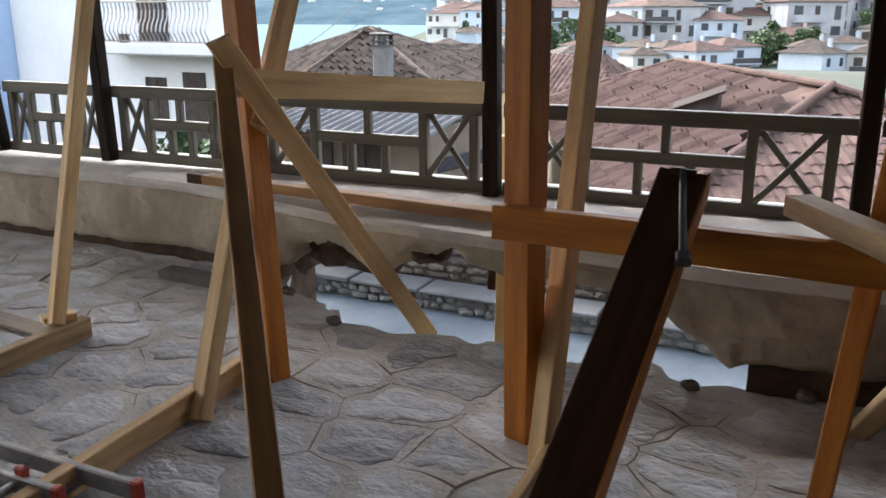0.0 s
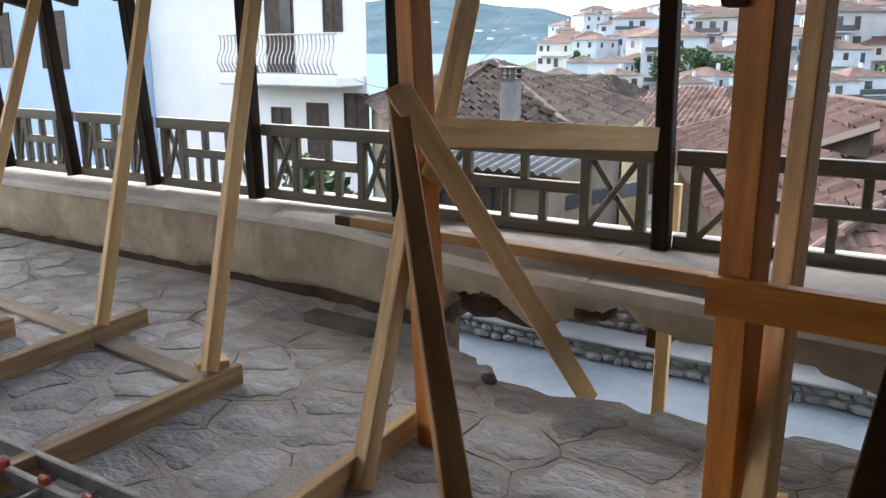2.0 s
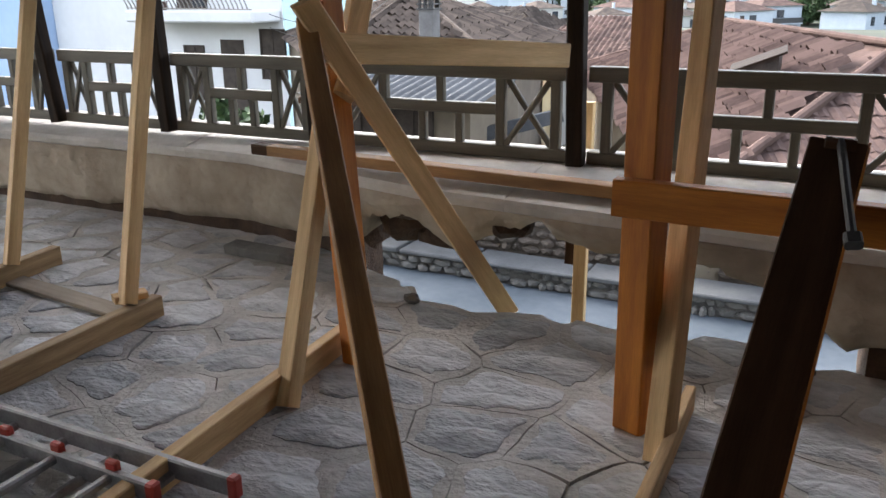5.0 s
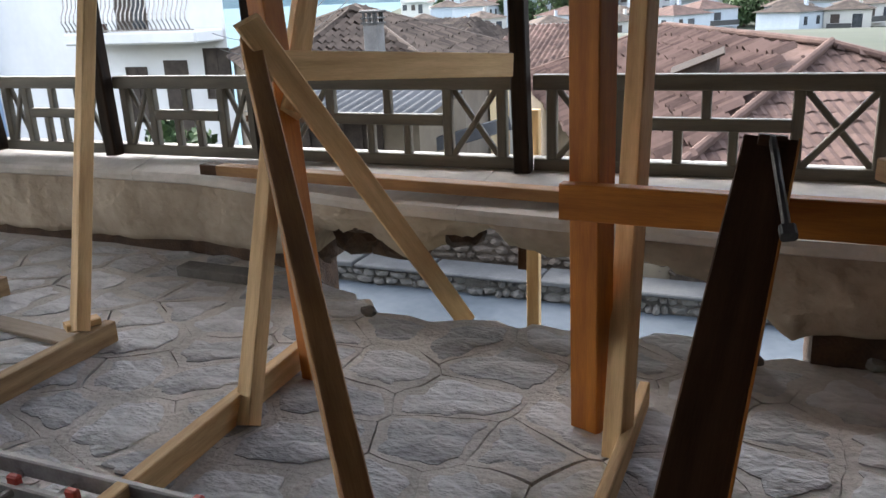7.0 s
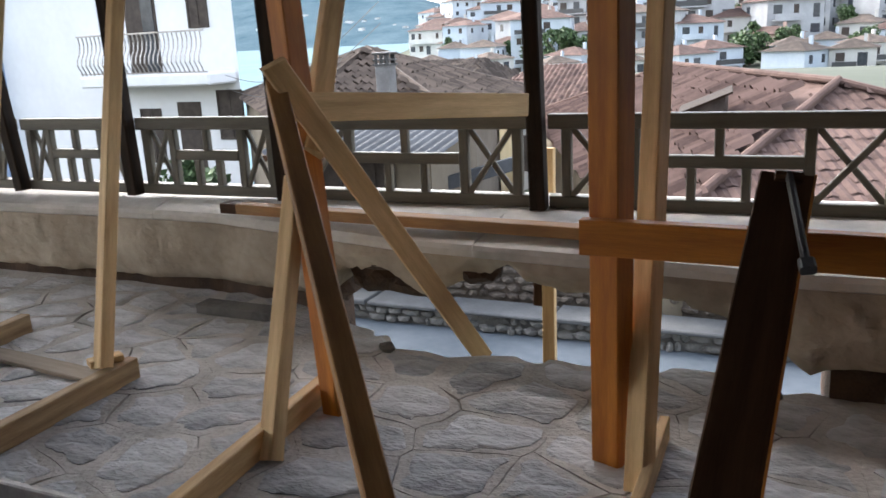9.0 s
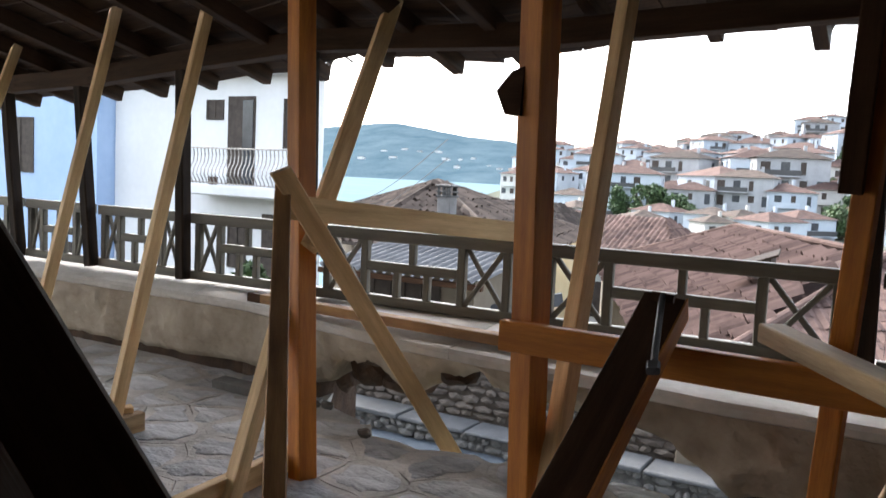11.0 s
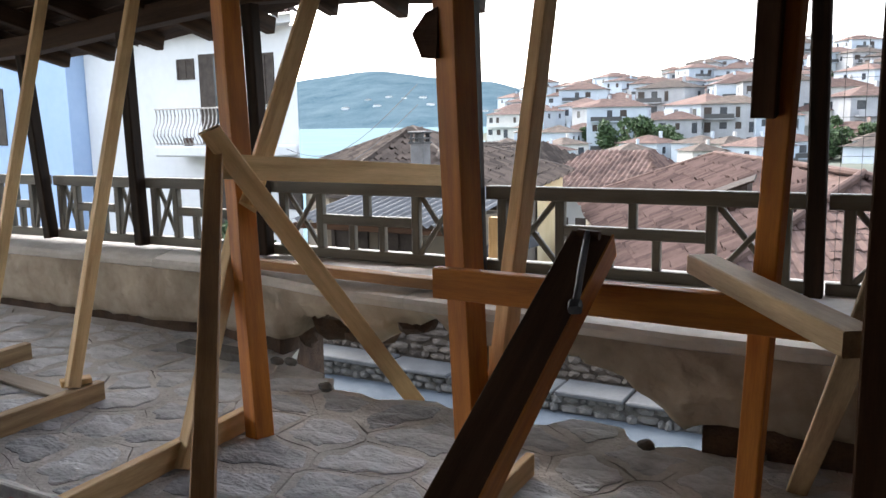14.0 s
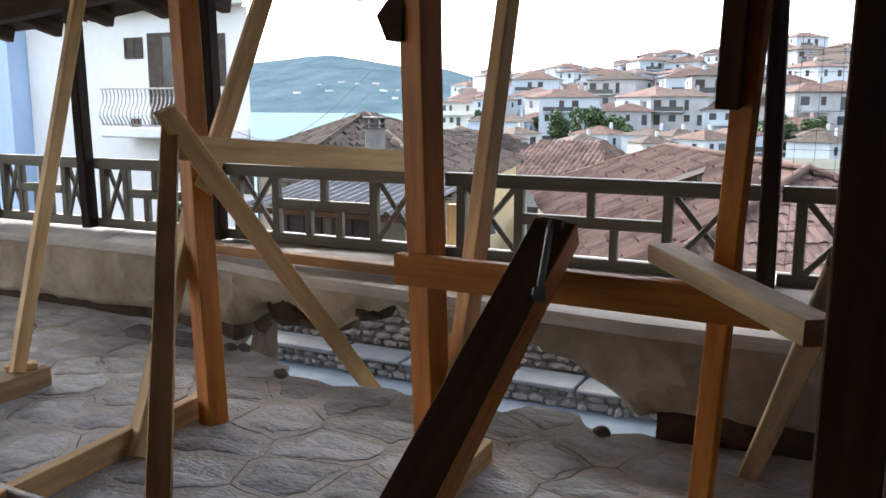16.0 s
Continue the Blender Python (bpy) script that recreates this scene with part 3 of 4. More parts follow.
beam("washer", (4.274, 5.58, 0.831), (4.268, 5.605, 0.847), 0.038, 0.03, IRON, (1, 0, 0), strap, 0.006)
# thin orange strip gives the plank a lit side by colour
edge = beam("sawn_edge", (4.1375, 4.465, -0.02), (4.2815, 5.92, 0.966), 0.006, 0.088, ORANGE, (1, 0.1, 0), None, 0.001, label="orange strip, lit side of the plank put on as colour")
edge.parent = leaning
edge.matrix_parent_inverse = leaning.matrix_basis.inverted()
# dark batten leaning out from the added end wall
timber("brace", (5.398, 3.707, 0.172), (4.56, 3.4655, 1.341), 0.027, 0.036, AGEDSHADE, "dark brown batten leaning out from the added end wall", "brace", (1, 0, 0), "braces")

# ---- ladder on the floor ----
ladder = empty("ladder", (1.6, 5.0, 0))
tagged(ladder, "scuffed aluminium extension ladder with red caps, lying on the floor", "ladder")
for y, z, x1 in ((5.16, 0.07, 2.83), (4.63, 0.07, 2.83), (5.03, 0.08, 2.66), (4.785, 0.08, 2.66)):
    beam("side_rail", (-0.6, y + 0.03, z), (x1, y, z), 0.026, 0.062, ALU, (0, 1, 0), ladder, 0.005)
    part("end_cap", boxed(x1 - 0.012, x1 + 0.02, y - 0.018, y + 0.018, z - 0.035, z + 0.035, 0.006), REDCAP, ladder, "red plastic end cap")
for i in range(14):
    for dx, ya, yb, z in ((0.0, 5.15, 4.64, 0.05), (0.1, 5.02, 4.795, 0.09)):
        x = 2.61 - 0.22 * i - dx
        beam("rung", (x, ya, z), (x, yb, z), 0.026, 0.026, ALU, (1, 0, 0), ladder, 0.006)
        for y in (ya, yb):
            part("rung_cap", boxed(x - 0.022, x + 0.022, y - 0.012 + 0.02 * (1 if y == ya else -1), y + 0.012 + 0.02 * (1 if y == ya else -1), z - 0.012, z + 0.047, 0.006), REDCAP, ladder)


# ---- rubble, broken wall ----
def chunk(name, c, size, mat, seed, label="", parent=None):
    bm = bmesh.new()
    bmesh.ops.create_icosphere(bm, subdivisions=1 if name == "stone" else 2, radius=1.0)
    for v in bm.verts:
        k = 1 + 0.35 * n1(v.co.x * 1.3 + seed, v.co.y * 1.3, v.co.z * 1.3 + seed) + 0.12 * n1(v.co.x * 4 + seed, v.co.y * 4, v.co.z * 4)
        v.co = Vector((v.co.x * size[0], v.co.y * size[1], v.co.z * size[2])) * k
    ob = part(name, bm, mat, None, label)
    ob.matrix_basis = Matrix.Translation(c)
    if parent:
        ob.parent = parent
        ob.matrix_parent_inverse = parent.matrix_basis.inverted()
    return ob


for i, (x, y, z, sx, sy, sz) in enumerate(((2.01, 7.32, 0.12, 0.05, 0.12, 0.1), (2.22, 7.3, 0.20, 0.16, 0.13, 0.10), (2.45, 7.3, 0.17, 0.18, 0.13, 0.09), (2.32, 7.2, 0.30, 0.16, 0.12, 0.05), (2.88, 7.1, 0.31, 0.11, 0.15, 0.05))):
    tagged(chunk("broken_masonry", (x, y, z), (sx, sy, sz), CAVITY, i * 7 + 1), "broken masonry inside the parapet, shade of the hollow put into its dark colour", "masonry", "broken masonry")
# grey slab, coloured dark to include the shadow beneath it
timber("fallen_slab", (1.29, 6.985, 0.03), (1.80, 6.965, 0.03), 0.10, 0.055, RUBBLE, "grey fallen slab fragment lying by the parapet, shadow put into its dark colour", "fragment", (0, 1, 0.1), skew=0.3)
for i, (x, y) in enumerate(((2.02, 6.98), (2.10, 7.0), (4.2, 6.68), (4.62, 6.76), (2.55, 6.72))):
    tagged(chunk("stone_fragment", (x, y, 0.025), (0.04, 0.03, 0.025), RUBBLE, i * 3 + 20), "small broken stone lying at the collapsed edge", "stone", "stone fragments")

# ---- ground, lake, far hill ----
def smooth(a, b, x):
    t = min(1, max(0, (x - a) / (b - a)))
    return t * t * (3 - 2 * t)


SKYLINE = [(-0.6, 0.0), (-0.46, 0.005), (-0.44, 0.012), (-0.40, 0.022), (-0.374, 0.034), (-0.3, 0.033), (-0.2, 0.042), (-0.165, 0.038), (-0.08, 0.060), (0.3, 0.062)]


def ground_z(x, y):
    """The street level, then a hollow, then the slope that the town stands on; the lake shore to the west."""
    d = max(1.0, y - 3.4)
    u = (x - 5.0) / d
    k = min(1.0, max(0.0, (d - 175) / 385)) ** 0.85
    town = 1.4 + min(d, 590) * (-0.062 + (lerp_table(SKYLINE, u) + 0.054) * k) - 14.0 * smooth(590, 760, d)
    town = -3.3 + (town + 3.3) * smooth(30, 180, d)
    low = -3.3 - 27 * smooth(14, 60, d)
    z = low + (town - low) * smooth(-0.52, -0.44, u) * (1 - smooth(760, 900, d))
    return -2.05 + (z + 2.05) * smooth(10, 26, d)


xsg = [-2600, -1600, -1000, -600, -450, -360, -300, -260, -230, -205, -180, -160, -140, -120, -105, -90, -80, -70, -55, -42, -32, -24, -18, -12, -7, -3, 0, 3, 7, 12, 18, 26, 36, 50, 70, 100, 150, 250, 450, 900, 2000]
ysg = [-1500, -500, -150, -50, -10, 4, 8, 12, 16, 20, 25, 30, 36, 44, 54, 66, 80, 95, 110, 130, 150, 175, 200, 230, 270, 320, 370, 430, 500, 580, 660, 760, 1000, 1600, 2600]
bm = bmesh.new()
grid = [[bm.verts.new((x, y, ground_z(x, y) if y > 4 else -2.05)) for x in xsg] for y in ysg]
for a, b in zip(grid, grid[1:]):
    for i in range(len(xsg) - 1):
        bm.faces.new((a[i], a[i + 1], b[i + 1], b[i]))
tagged(part("ground", bm, EARTH, smooth=True), "dry grassy ground falling towards the lake", "ground", kind="structure")
tagged(part("water", boxed(-3500, 200, 60, 3000, -15.0, -13.0), WATER), "pale still lake under a bright sky", "lake", kind="structure")
RIDGE = [(-1.4, 0.03), (-1.0, 0.058), (-0.82, 0.060), (-0.769, 0.0643), (-0.704, 0.0687), (-0.672, 0.0715), (-0.645, 0.072), (-0.592, 0.065), (-0.523, 0.054), (-0.464, 0.0505), (-0.416, 0.0365), (-0.38, 0.022), (-0.30, 0.006), (0.2, 0.0)]
bm = bmesh.new()
rows = []
for j in range(15):
    t = j / 14
    row = []
    for i in range(90):
        u = -1.4 + 1.6 * i / 89
        d = 1800 + 900 * t
        top_h = lerp_table(RIDGE, u) * 2700 + 1.4
        f = t ** 0.95
        z = -14 + (top_h + 14) * f + 9 * n1(u * 30, t * 6) * math.sin(math.pi * t) + 3 * n1(u * 90, t * 15) * min(1, t * 3)
        row.append(bm.verts.new((5 + u * d, 3.4 + d, z)))
    rows.append(row)
for a, b in zip(rows, rows[1:]):
    for i in range(89):
        bm.faces.new((a[i], a[i + 1], b[i + 1], b[i]))
tagged(part("backdrop_hill", bm, HILLSIDE, smooth=True), "wooded hill across the lake, haze put into its blue-grey colour", "hill", kind="structure")

# white farm buildings across the lake
frng = random.Random(21)
for i in range(13):
    u, d = (-0.70, -0.66, -0.645, -0.60, -0.56, -0.54, -0.535, -0.515, -0.49, -0.57, -0.625, -0.475, -0.555)[i], 2060 + frng.uniform(-60, 150)
    t_ = (d - 1800) / 900
    top_h = lerp_table(RIDGE, u) * 2700 + 1.4
    z = -14 + (top_h + 14) * t_ ** 0.95
    w = frng.uniform(7, 26)
    far = empty("farm_building", (5 + u * d, 3.4 + d, z))
    tagged(far, "small white building on the wooded shore across the lake", "building", "far buildings")
    hb = bmesh.new()
    box(hb, 5 + u * d - w / 2, 5 + u * d + w / 2, 3.4 + d - 6, 3.4 + d + 6, z - 8, z + 3.2)
    part("wall", hb, WHITEWALL, far)
    rb = bmesh.new()
    x0, x1, y0, y1 = 5 + u * d - w / 2 - 1, 5 + u * d + w / 2 + 1, 3.4 + d - 7, 3.4 + d + 7
    e_ = [rb.verts.new(p) for p in ((x0, y0, z + 3.2), (x1, y0, z + 3.2), (x1, y1, z + 3.2), (x0, y1, z + 3.2), (x0 + 3, 3.4 + d, z + 5), (x1 - 3, 3.4 + d, z + 5))]
    for f_ in ((0, 1, 5, 4), (1, 2, 5), (2, 3, 4, 5), (3, 0, 4), (3, 2, 1, 0)):
        rb.faces.new([e_[k] for k in f_])
    part("roof", rb, CAPSLAB, far)


# ---- houses ----
def tiled_plane(bm, a, b, c, d, row=0.3, col=0.22, lift=0.035):
    """Rows of barrel tiles over the quad a, b (eave) and d, c (ridge)."""
    a, b, c, d = map(Vector, (a, b, c, d))
    up = ((d + c) / 2 - (a + b) / 2).length
    bm.faces.new([bm.verts.new(p) for p in ((a, b, c, d) if (c - d).length > 0.01 else (a, b, c))])
    nr = max(2, int(up / row))
    normal = (b - a).cross(d - a).normalized()
    if normal.z < 0:
        normal = -normal
    along = (b - a).normalized()
    for r in range(nr):
        t0, t1 = r / nr, (r + 1) / nr
        l0, r0, l1, r1 = a.lerp(d, t0), b.lerp(c, t0), a.lerp(d, t1), b.lerp(c, t1)
        lo, hi = (l0 - a).dot(along), (r0 - a).dot(along)
        run = hi - lo
        for k in range(math.floor(lo / col), math.ceil(hi / col)):
            s0, s1 = max(lo, k * col), min(hi, (k + 1) * col)
            if s1 - s0 < 0.02:
                continue
            up_row = (l1 - l0).dot(along)
            p = [l0 + along * (q - lo) for q in (s0, (s0 + s1) / 2, s1)]
            rise = (l1 - l0) - along * up_row
            slip = rise * random.uniform(-0.16, 0.16)
            p = [x - slip for x in p]
            q = [x + rise for x in p]
            jog = random.uniform(-0.012, 0.012)
            hs = (0.0, lift * 1.9, 0.0)
            v0 = [bm.verts.new(x + normal * (h + lift * 0.55 + jog)) for x, h in zip(p, hs)]
            v1 = [bm.verts.new(x + normal * (h + jog * 0.5)) for x, h in zip(q, hs)]
            for i in (0, 1):
                bm.faces.new((v0[i], v0[i + 1], v1[i + 1], v1[i]))


def flat_plane(bm, pts):
    bm.faces.new([bm.verts.new(p) for p in pts])


def window(parent, x0, x1, y, z0, z1, shutter=False):
    """A recessed dark pane in a frame, on a wall that faces -y."""
    w = part("window", boxed(x0, x1, y - 0.012, y + 0.05, z0, z1), SHUTTER if shutter else GLASS, parent)
    f = bmesh.new()
    t = 0.05
    for q in ((x0 - t, x1 + t, z1, z1 + t), (x0 - t, x1 + t, z0 - t, z0), (x0 - t, x0, z0, z1), (x1, x1 + t, z0, z1), ((x0 + x1) / 2 - 0.02, (x0 + x1) / 2 + 0.02, z0, z1)):
        box(f, q[0], q[1], y - 0.035, y + 0.02, q[2], q[3])
    part("window_frame", f, SHUTTER if shutter else WHITEWALL, w)
    return w


# white house across the street
house = empty("white_house", (-11.8, 20, -4))
tagged(house, "white three-storey house with balcony and dark shutters", "house")


def prism(pts, z0, z1):
    bm = bmesh.new()
    lo, hi = [bm.verts.new((x, y, z0)) for x, y in pts], [bm.verts.new((x, y, z1)) for x, y in pts]
    bm.faces.new(lo[::-1])
    bm.faces.new(hi)
    for i in range(len(pts)):
        j = (i + 1) % len(pts)
        bm.faces.new((lo[i], lo[j], hi[j], hi[i]))
    return bm


part("wall", prism([(-15.7, 20), (-8.0, 20), (-14.8, 27), (-22, 27)], -9, 3.75), WHITEWALL, house)
part("cornice", prism([(-16.0, 19.5), (-7.7, 19.5), (-14.5, 27), (-22, 27)], 3.75, 3.95), WHITEWALL, house)
bm = bmesh.new()
tiled_plane(bm, (-16.2, 19.3, 3.95), (-7.5, 19.3, 3.95), (-12.8, 23.5, 5.2), (-17.0, 23.5, 5.2))
part("roof", bm, TILE, house)
for q in ((-11.96, -11.43, 2.62, 3.06, True), (-9.24, -8.74, 1.9, 3.08, True), (-11.09, -10.52, -1.35, -0.08, True), (-8.66, -8.02, -0.75, 0.34, True)):
    window(house, q[0], q[1], 20, q[2], q[3], q[4])
d1 = part("door", boxed(-11.22, -10.25, 19.98, 20.06, 0.75, 3.2), SHUTTER, house, "dark open balcony door")
part("door_pane", boxed(-10.68, -10.32, 19.96, 19.98, 0.9, 3.1), GLASS, d1)
d2 = part("door", boxed(-9.94, -9.22, 19.98, 20.06, -2.3, 0.12), SHUTTER, house, "dark shuttered door")
bal = part("balcony", boxed(-11.95, -8.05, 18.95, 20, 0.56, 0.84, 0.04), WHITEWALL, house)
beam("balcony_rail", (-11.9, 19.0, 1.78), (-8.1, 19.0, 1.78), 0.03, 0.04, STEEL, (0, 1, 0), bal)
beam("balcony_rail", (-11.9, 19.0, 0.9), (-8.1, 19.0, 0.86), 0.03, 0.03, STEEL, (0, 1, 0), bal)
bar = bmesh.new()
prof = [(0.0, 0.86), (-0.05, 0.98), (-0.13, 1.1), (-0.10, 1.25), (0.0, 1.42), (0.03, 1.6), (0.0, 1.78)]
for (ya, za), (yb, zb) in zip(prof, prof[1:]):
    v = [bar.verts.new((sx * 0.011, y + sy, z)) for (y, z) in ((ya, za), (yb, zb)) for sx in (-1, 1) for sy in (-0.011, 0.011)]
    for f in ((0, 1, 5, 4), (1, 3, 7, 5), (3, 2, 6, 7), (2, 0, 4, 6)):
        bar.faces.new([v[i] for i in f])
bmesh.ops.remove_doubles(bar, verts=bar.verts, dist=0.0005)
first = part("baluster", bar, STEEL, bal)
first.location = (-11.85, 19.0, 0)
for i in range(1, 29):
    o = first.copy()
    scene.collection.objects.link(o)
    o.location.x = -11.85 + 0.13 * i
pot = bmesh.new()
bmesh.ops.create_cone(pot, cap_ends=True, segments=12, radius1=0.1, radius2=0.14, depth=0.3)
pt = part("flower_pot", pot, TILE)
pt.location = (-10.9, 19.15, 0.89)
tagged(pt, "small terracotta pot on the balcony", "pot")

# house block whose wall carries its bluish shade as colour
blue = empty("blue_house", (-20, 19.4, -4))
tagged(blue, "rendered house with dark windows, bluish shade put into its wall colour", "house")
part("wall", boxed(-26, -15.75, 19.4, 28, -9, 4.6), BLUESHADEWALL, blue)
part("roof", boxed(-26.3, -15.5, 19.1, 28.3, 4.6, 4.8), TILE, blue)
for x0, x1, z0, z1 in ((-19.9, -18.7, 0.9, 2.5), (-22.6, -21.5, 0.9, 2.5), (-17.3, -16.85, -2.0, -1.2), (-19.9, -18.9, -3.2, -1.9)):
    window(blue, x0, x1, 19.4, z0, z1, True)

# brown-tiled house with the chimney
old = empty("tiled_house", (-3.2, 17, -1))
tagged(old, "old low house with a weathered brown hipped roof and a chimney", "house")
FL, FC, FR, BL, TOP = (-3.43, 14.69, 0.15), (0.23, 13.89, 0.15), (-1.44, 21.75, 0.15), (-8.84, 20.94, 0.15), (-2.83, 16.80, 1.20)
mid = Vector((-3.2, 17.2, 0))
inset = [Vector((p[0], p[1], 0)).lerp(mid, 0.09) for p in (FL, FC, FR, BL)]
part("wall", prism([(p.x, p.y) for p in inset], -4, 0.08), TANWALL, old)
gable = [Vector((p[0], p[1], 0)).lerp(mid, 0.075) for p in (FC, FR)]
part("side_wall", prism([tuple(gable[0].lerp(gable[1], 0.55))[:2], tuple(gable[1])[:2], tuple(gable[1].lerp(mid, 0.02))[:2]], -4, 0.07), YELLOWWALL, old, "yellow painted side wall")
bm = bmesh.new()
tiled_plane(bm, FL, FC, TOP, TOP, 0.24, 0.17)
tiled_plane(bm, FC, FR, TOP, TOP, 0.26, 0.18)
tiled_plane(bm, BL, FL, TOP, TOP, 0.26, 0.18)
flat_plane(bm, (FR, BL, TOP))
part("roof", bm, OLDTILE, old)
for a in (FL, FC, FR, BL):
    beam("ridge_tiles", (a[0], a[1], a[2] + 0.05), (TOP[0], TOP[1], TOP[2] + 0.05), 0.1, 0.08, OLDTILE, (0, 1, 0), old, 0.03)
beam("eave_board", FL, FC, 0.05, 0.07, SHUTTER, (0, 1, 0), old)
ch = part("chimney", boxed(-1.245, -1.025, 14.03, 14.25, 0.1, 1.04, 0.01), CHIMNEYWALL, old, "grey rendered chimney shaft")
for x in (-1.245, -1.165, -1.09, -1.055):
    for y in (14.03, 14.22):
        part("chimney_pier", boxed(x, x + 0.03, y, y + 0.03, 1.04, 1.18), IRON, ch)
part("chimney_cap", boxed(-1.275, -0.995, 14.0, 14.28, 1.18, 1.215, 0.01), IRON, ch)
part("chimney_band", boxed(-1.265, -1.005, 14.01, 14.27, 1.1, 1.12), IRON, ch)
part("chimney_foot", boxed(-1.265, -1.005, 14.01, 14.27, 1.03, 1.055), IRON, ch)

# lean-to with corrugated sheets
shed = empty("lean_to", (-1, 12.3, -1))
tagged(shed, "low shed with a rusty corrugated sheet roof", "shed")
bm = bmesh.new()
prev = None
for i in range(150):
    x = -1.5 + 2.3 * i / 149
    h = 0.022 * math.sin(i * 0.74)
    cur = [bm.verts.new((x, 11.5 + 0.02 * n1(i // 18), 0.18 + h)), bm.verts.new((x, 13.5, 0.46 + h))]
    if prev:
        bm.faces.new((prev[0], cur[0], cur[1], prev[1]))
    prev = cur
part("sheet_roof", bm, TINROOF, shed)
part("wall", boxed(-1.35, 0.5, 11.95, 13.4, -3.6, 0.16), TANWALL, shed)
for x0, x1, z0, z1 in ((-1.15, -0.7, -0.35, 0.02), (-0.45, 0.0, -0.42, 0.02)):
    window(shed, x0, x1, 11.95, z0, z1, True)
beam("roof_edge", (-1.5, 11.56, 0.11), (0.8, 11.56, 0.11), 0.05, 0.07, AGEDSHADE, (0, 1, 0), shed)
beam("verge_tiles", (-1.3, 11.4, -0.75), (1.25, 12.9, -0.1), 0.16, 0.07, TINROOF, (0, 0, 1), shed)

# large red-roofed house
red = empty("red_roofed_house", (3, 18, -2))
tagged(red, "large house with a worn red barrel-tile roof", "house")
E1, E2, E3, E4 = (-2.7, 25.7, -0.9), (2.75, 12.3, -0.9), (9.6, 15.2, -0.9), (4.2, 28.5, -0.9)
T1, T2 = (1.55, 23.0, 0.46), (4.7, 16.9, 0.42)
bm = bmesh.new()
tiled_plane(bm, E1, E2, T2, T1, 0.32, 0.17, 0.04)
tiled_plane(bm, E2, E3, T2, T2, 0.26, 0.15, 0.012)
tiled_plane(bm, E3, E4, T1, T2, 0.26, 0.15)
part("roof", bm, TILE, red)
for a, b in ((E1, T1), (T1, T2), (E2, T2), (E3, T2)):
    beam("ridge_tiles", (a[0], a[1], a[2] + 0.07), (b[0], b[1], b[2] + 0.07), 0.16, 0.1, TILE, (0.3, 1, 0), red, 0.03)
bm = bmesh.new()
inset = [Vector((p[0], p[1], 0)).lerp(Vector((3.5, 20.3, 0)), 0.06) for p in (E1, E2, E3, E4)]
lo = [bm.verts.new((p.x, p.y, -4.5)) for p in inset]
hi = [bm.verts.new((p.x, p.y, -0.98)) for p in inset]
for i in range(4):
    bm.faces.new((lo[i], lo[(i + 1) % 4], hi[(i + 1) % 4], hi[i]))
part("wall", bm, TANWALL, red)


def farther(ob, k):
    """Sets a house k times as far from the porch, and as much larger."""
    c = Matrix.Translation((4.8, 3.5, 1.43))
    ob.matrix_basis = c @ Matrix.Scale(k, 4) @ c.inverted() @ ob.matrix_basis


farther(shed, 1.06)
farther(red, 0.94)
dorm = beam("roof_hatch", (2.72, 15.46, 0.235), (3.40, 15.5, 0.505), 0.62, 0.03, STAIN, (0.0, 1, 0.1), red, label="broken roof hatch lifted off the tiles")
hole = bmesh.new()
v = [hole.verts.new(p) for p in ((2.78, 15.25, 0.21), (3.33, 15.25, 0.1), (3.33, 15.25, 0.44), (2.78, 15.75, 0.21), (3.33, 15.75, 0.1), (3.33, 15.75, 0.44))]
for f in ((0, 1, 2), (5, 4, 3), (0, 3, 4, 1), (1, 4, 5, 2), (2, 5, 3, 0)):
    hole.faces.new([v[k] for k in f])
part("hatch_opening", hole, SHUTTER, dorm, "dark opening under the hatch")

# lane, low stone wall and masonry seen through the hole
tagged(part("road", boxed(-16, 16, 7.9, 13.6, -2.1, -1.9), CONCRETE), "pale concrete lane below the porch", "road", kind="structure")
wall = empty("stone_wall")
tagged(wall, "low rubble stone wall with a pale slab cap along the lane", "wall")
part("wall_core", boxed(-7, 6.5, 0.04, 0.4, -1.92, -1.69), RUBBLE, wall)
srng = random.Random(3)
for row in range(2):
    x = -6.5 + 0.07 * row
    while x < 5.6:
        w = srng.uniform(0.07, 0.24)
        chunk("stone", (x + w / 2, 0.03 + srng.uniform(-0.025, 0.03), -1.845 + 0.115 * row + srng.uniform(-0.02, 0.02)), (w * 0.58, 0.06, srng.uniform(0.05, 0.07)), RUBBLE, srng.uniform(0, 99), "", wall)
        x += w
x = -6.8
while x < 6.0:
    w = srng.uniform(0.7, 1.5)
    part("cap_slab", boxed(x, x + w - 0.03, -0.06, 0.42, -1.69, -1.635 + srng.uniform(-0.015, 0.015), 0.012), CAPSLAB, wall)
    x += w
wall.matrix_basis = pose(0, 11.86, 0, 0, 0, -0.6)
terrace = empty("terrace_wall", (0, 12.35, -1.6))
tagged(terrace, "rough brown and grey rubble masonry behind the low wall", "wall")
part("wall_core", boxed(-7, 6.5, 12.34, 12.8, -1.9, -0.95), MASONRY, terrace)
for row in range(7):
    x = -6.6 + 0.13 * (row % 3)
    while x < 5.4:
        w = srng.uniform(0.12, 0.34)
        chunk("stone", (x + w / 2, 12.33 + srng.uniform(-0.02, 0.02), -1.6 + 0.1 * row + srng.uniform(-0.015, 0.015)), (w * 0.54, 0.06, srng.uniform(0.042, 0.06)), MASONRY, srng.uniform(0, 99), "", terrace)
        x += w
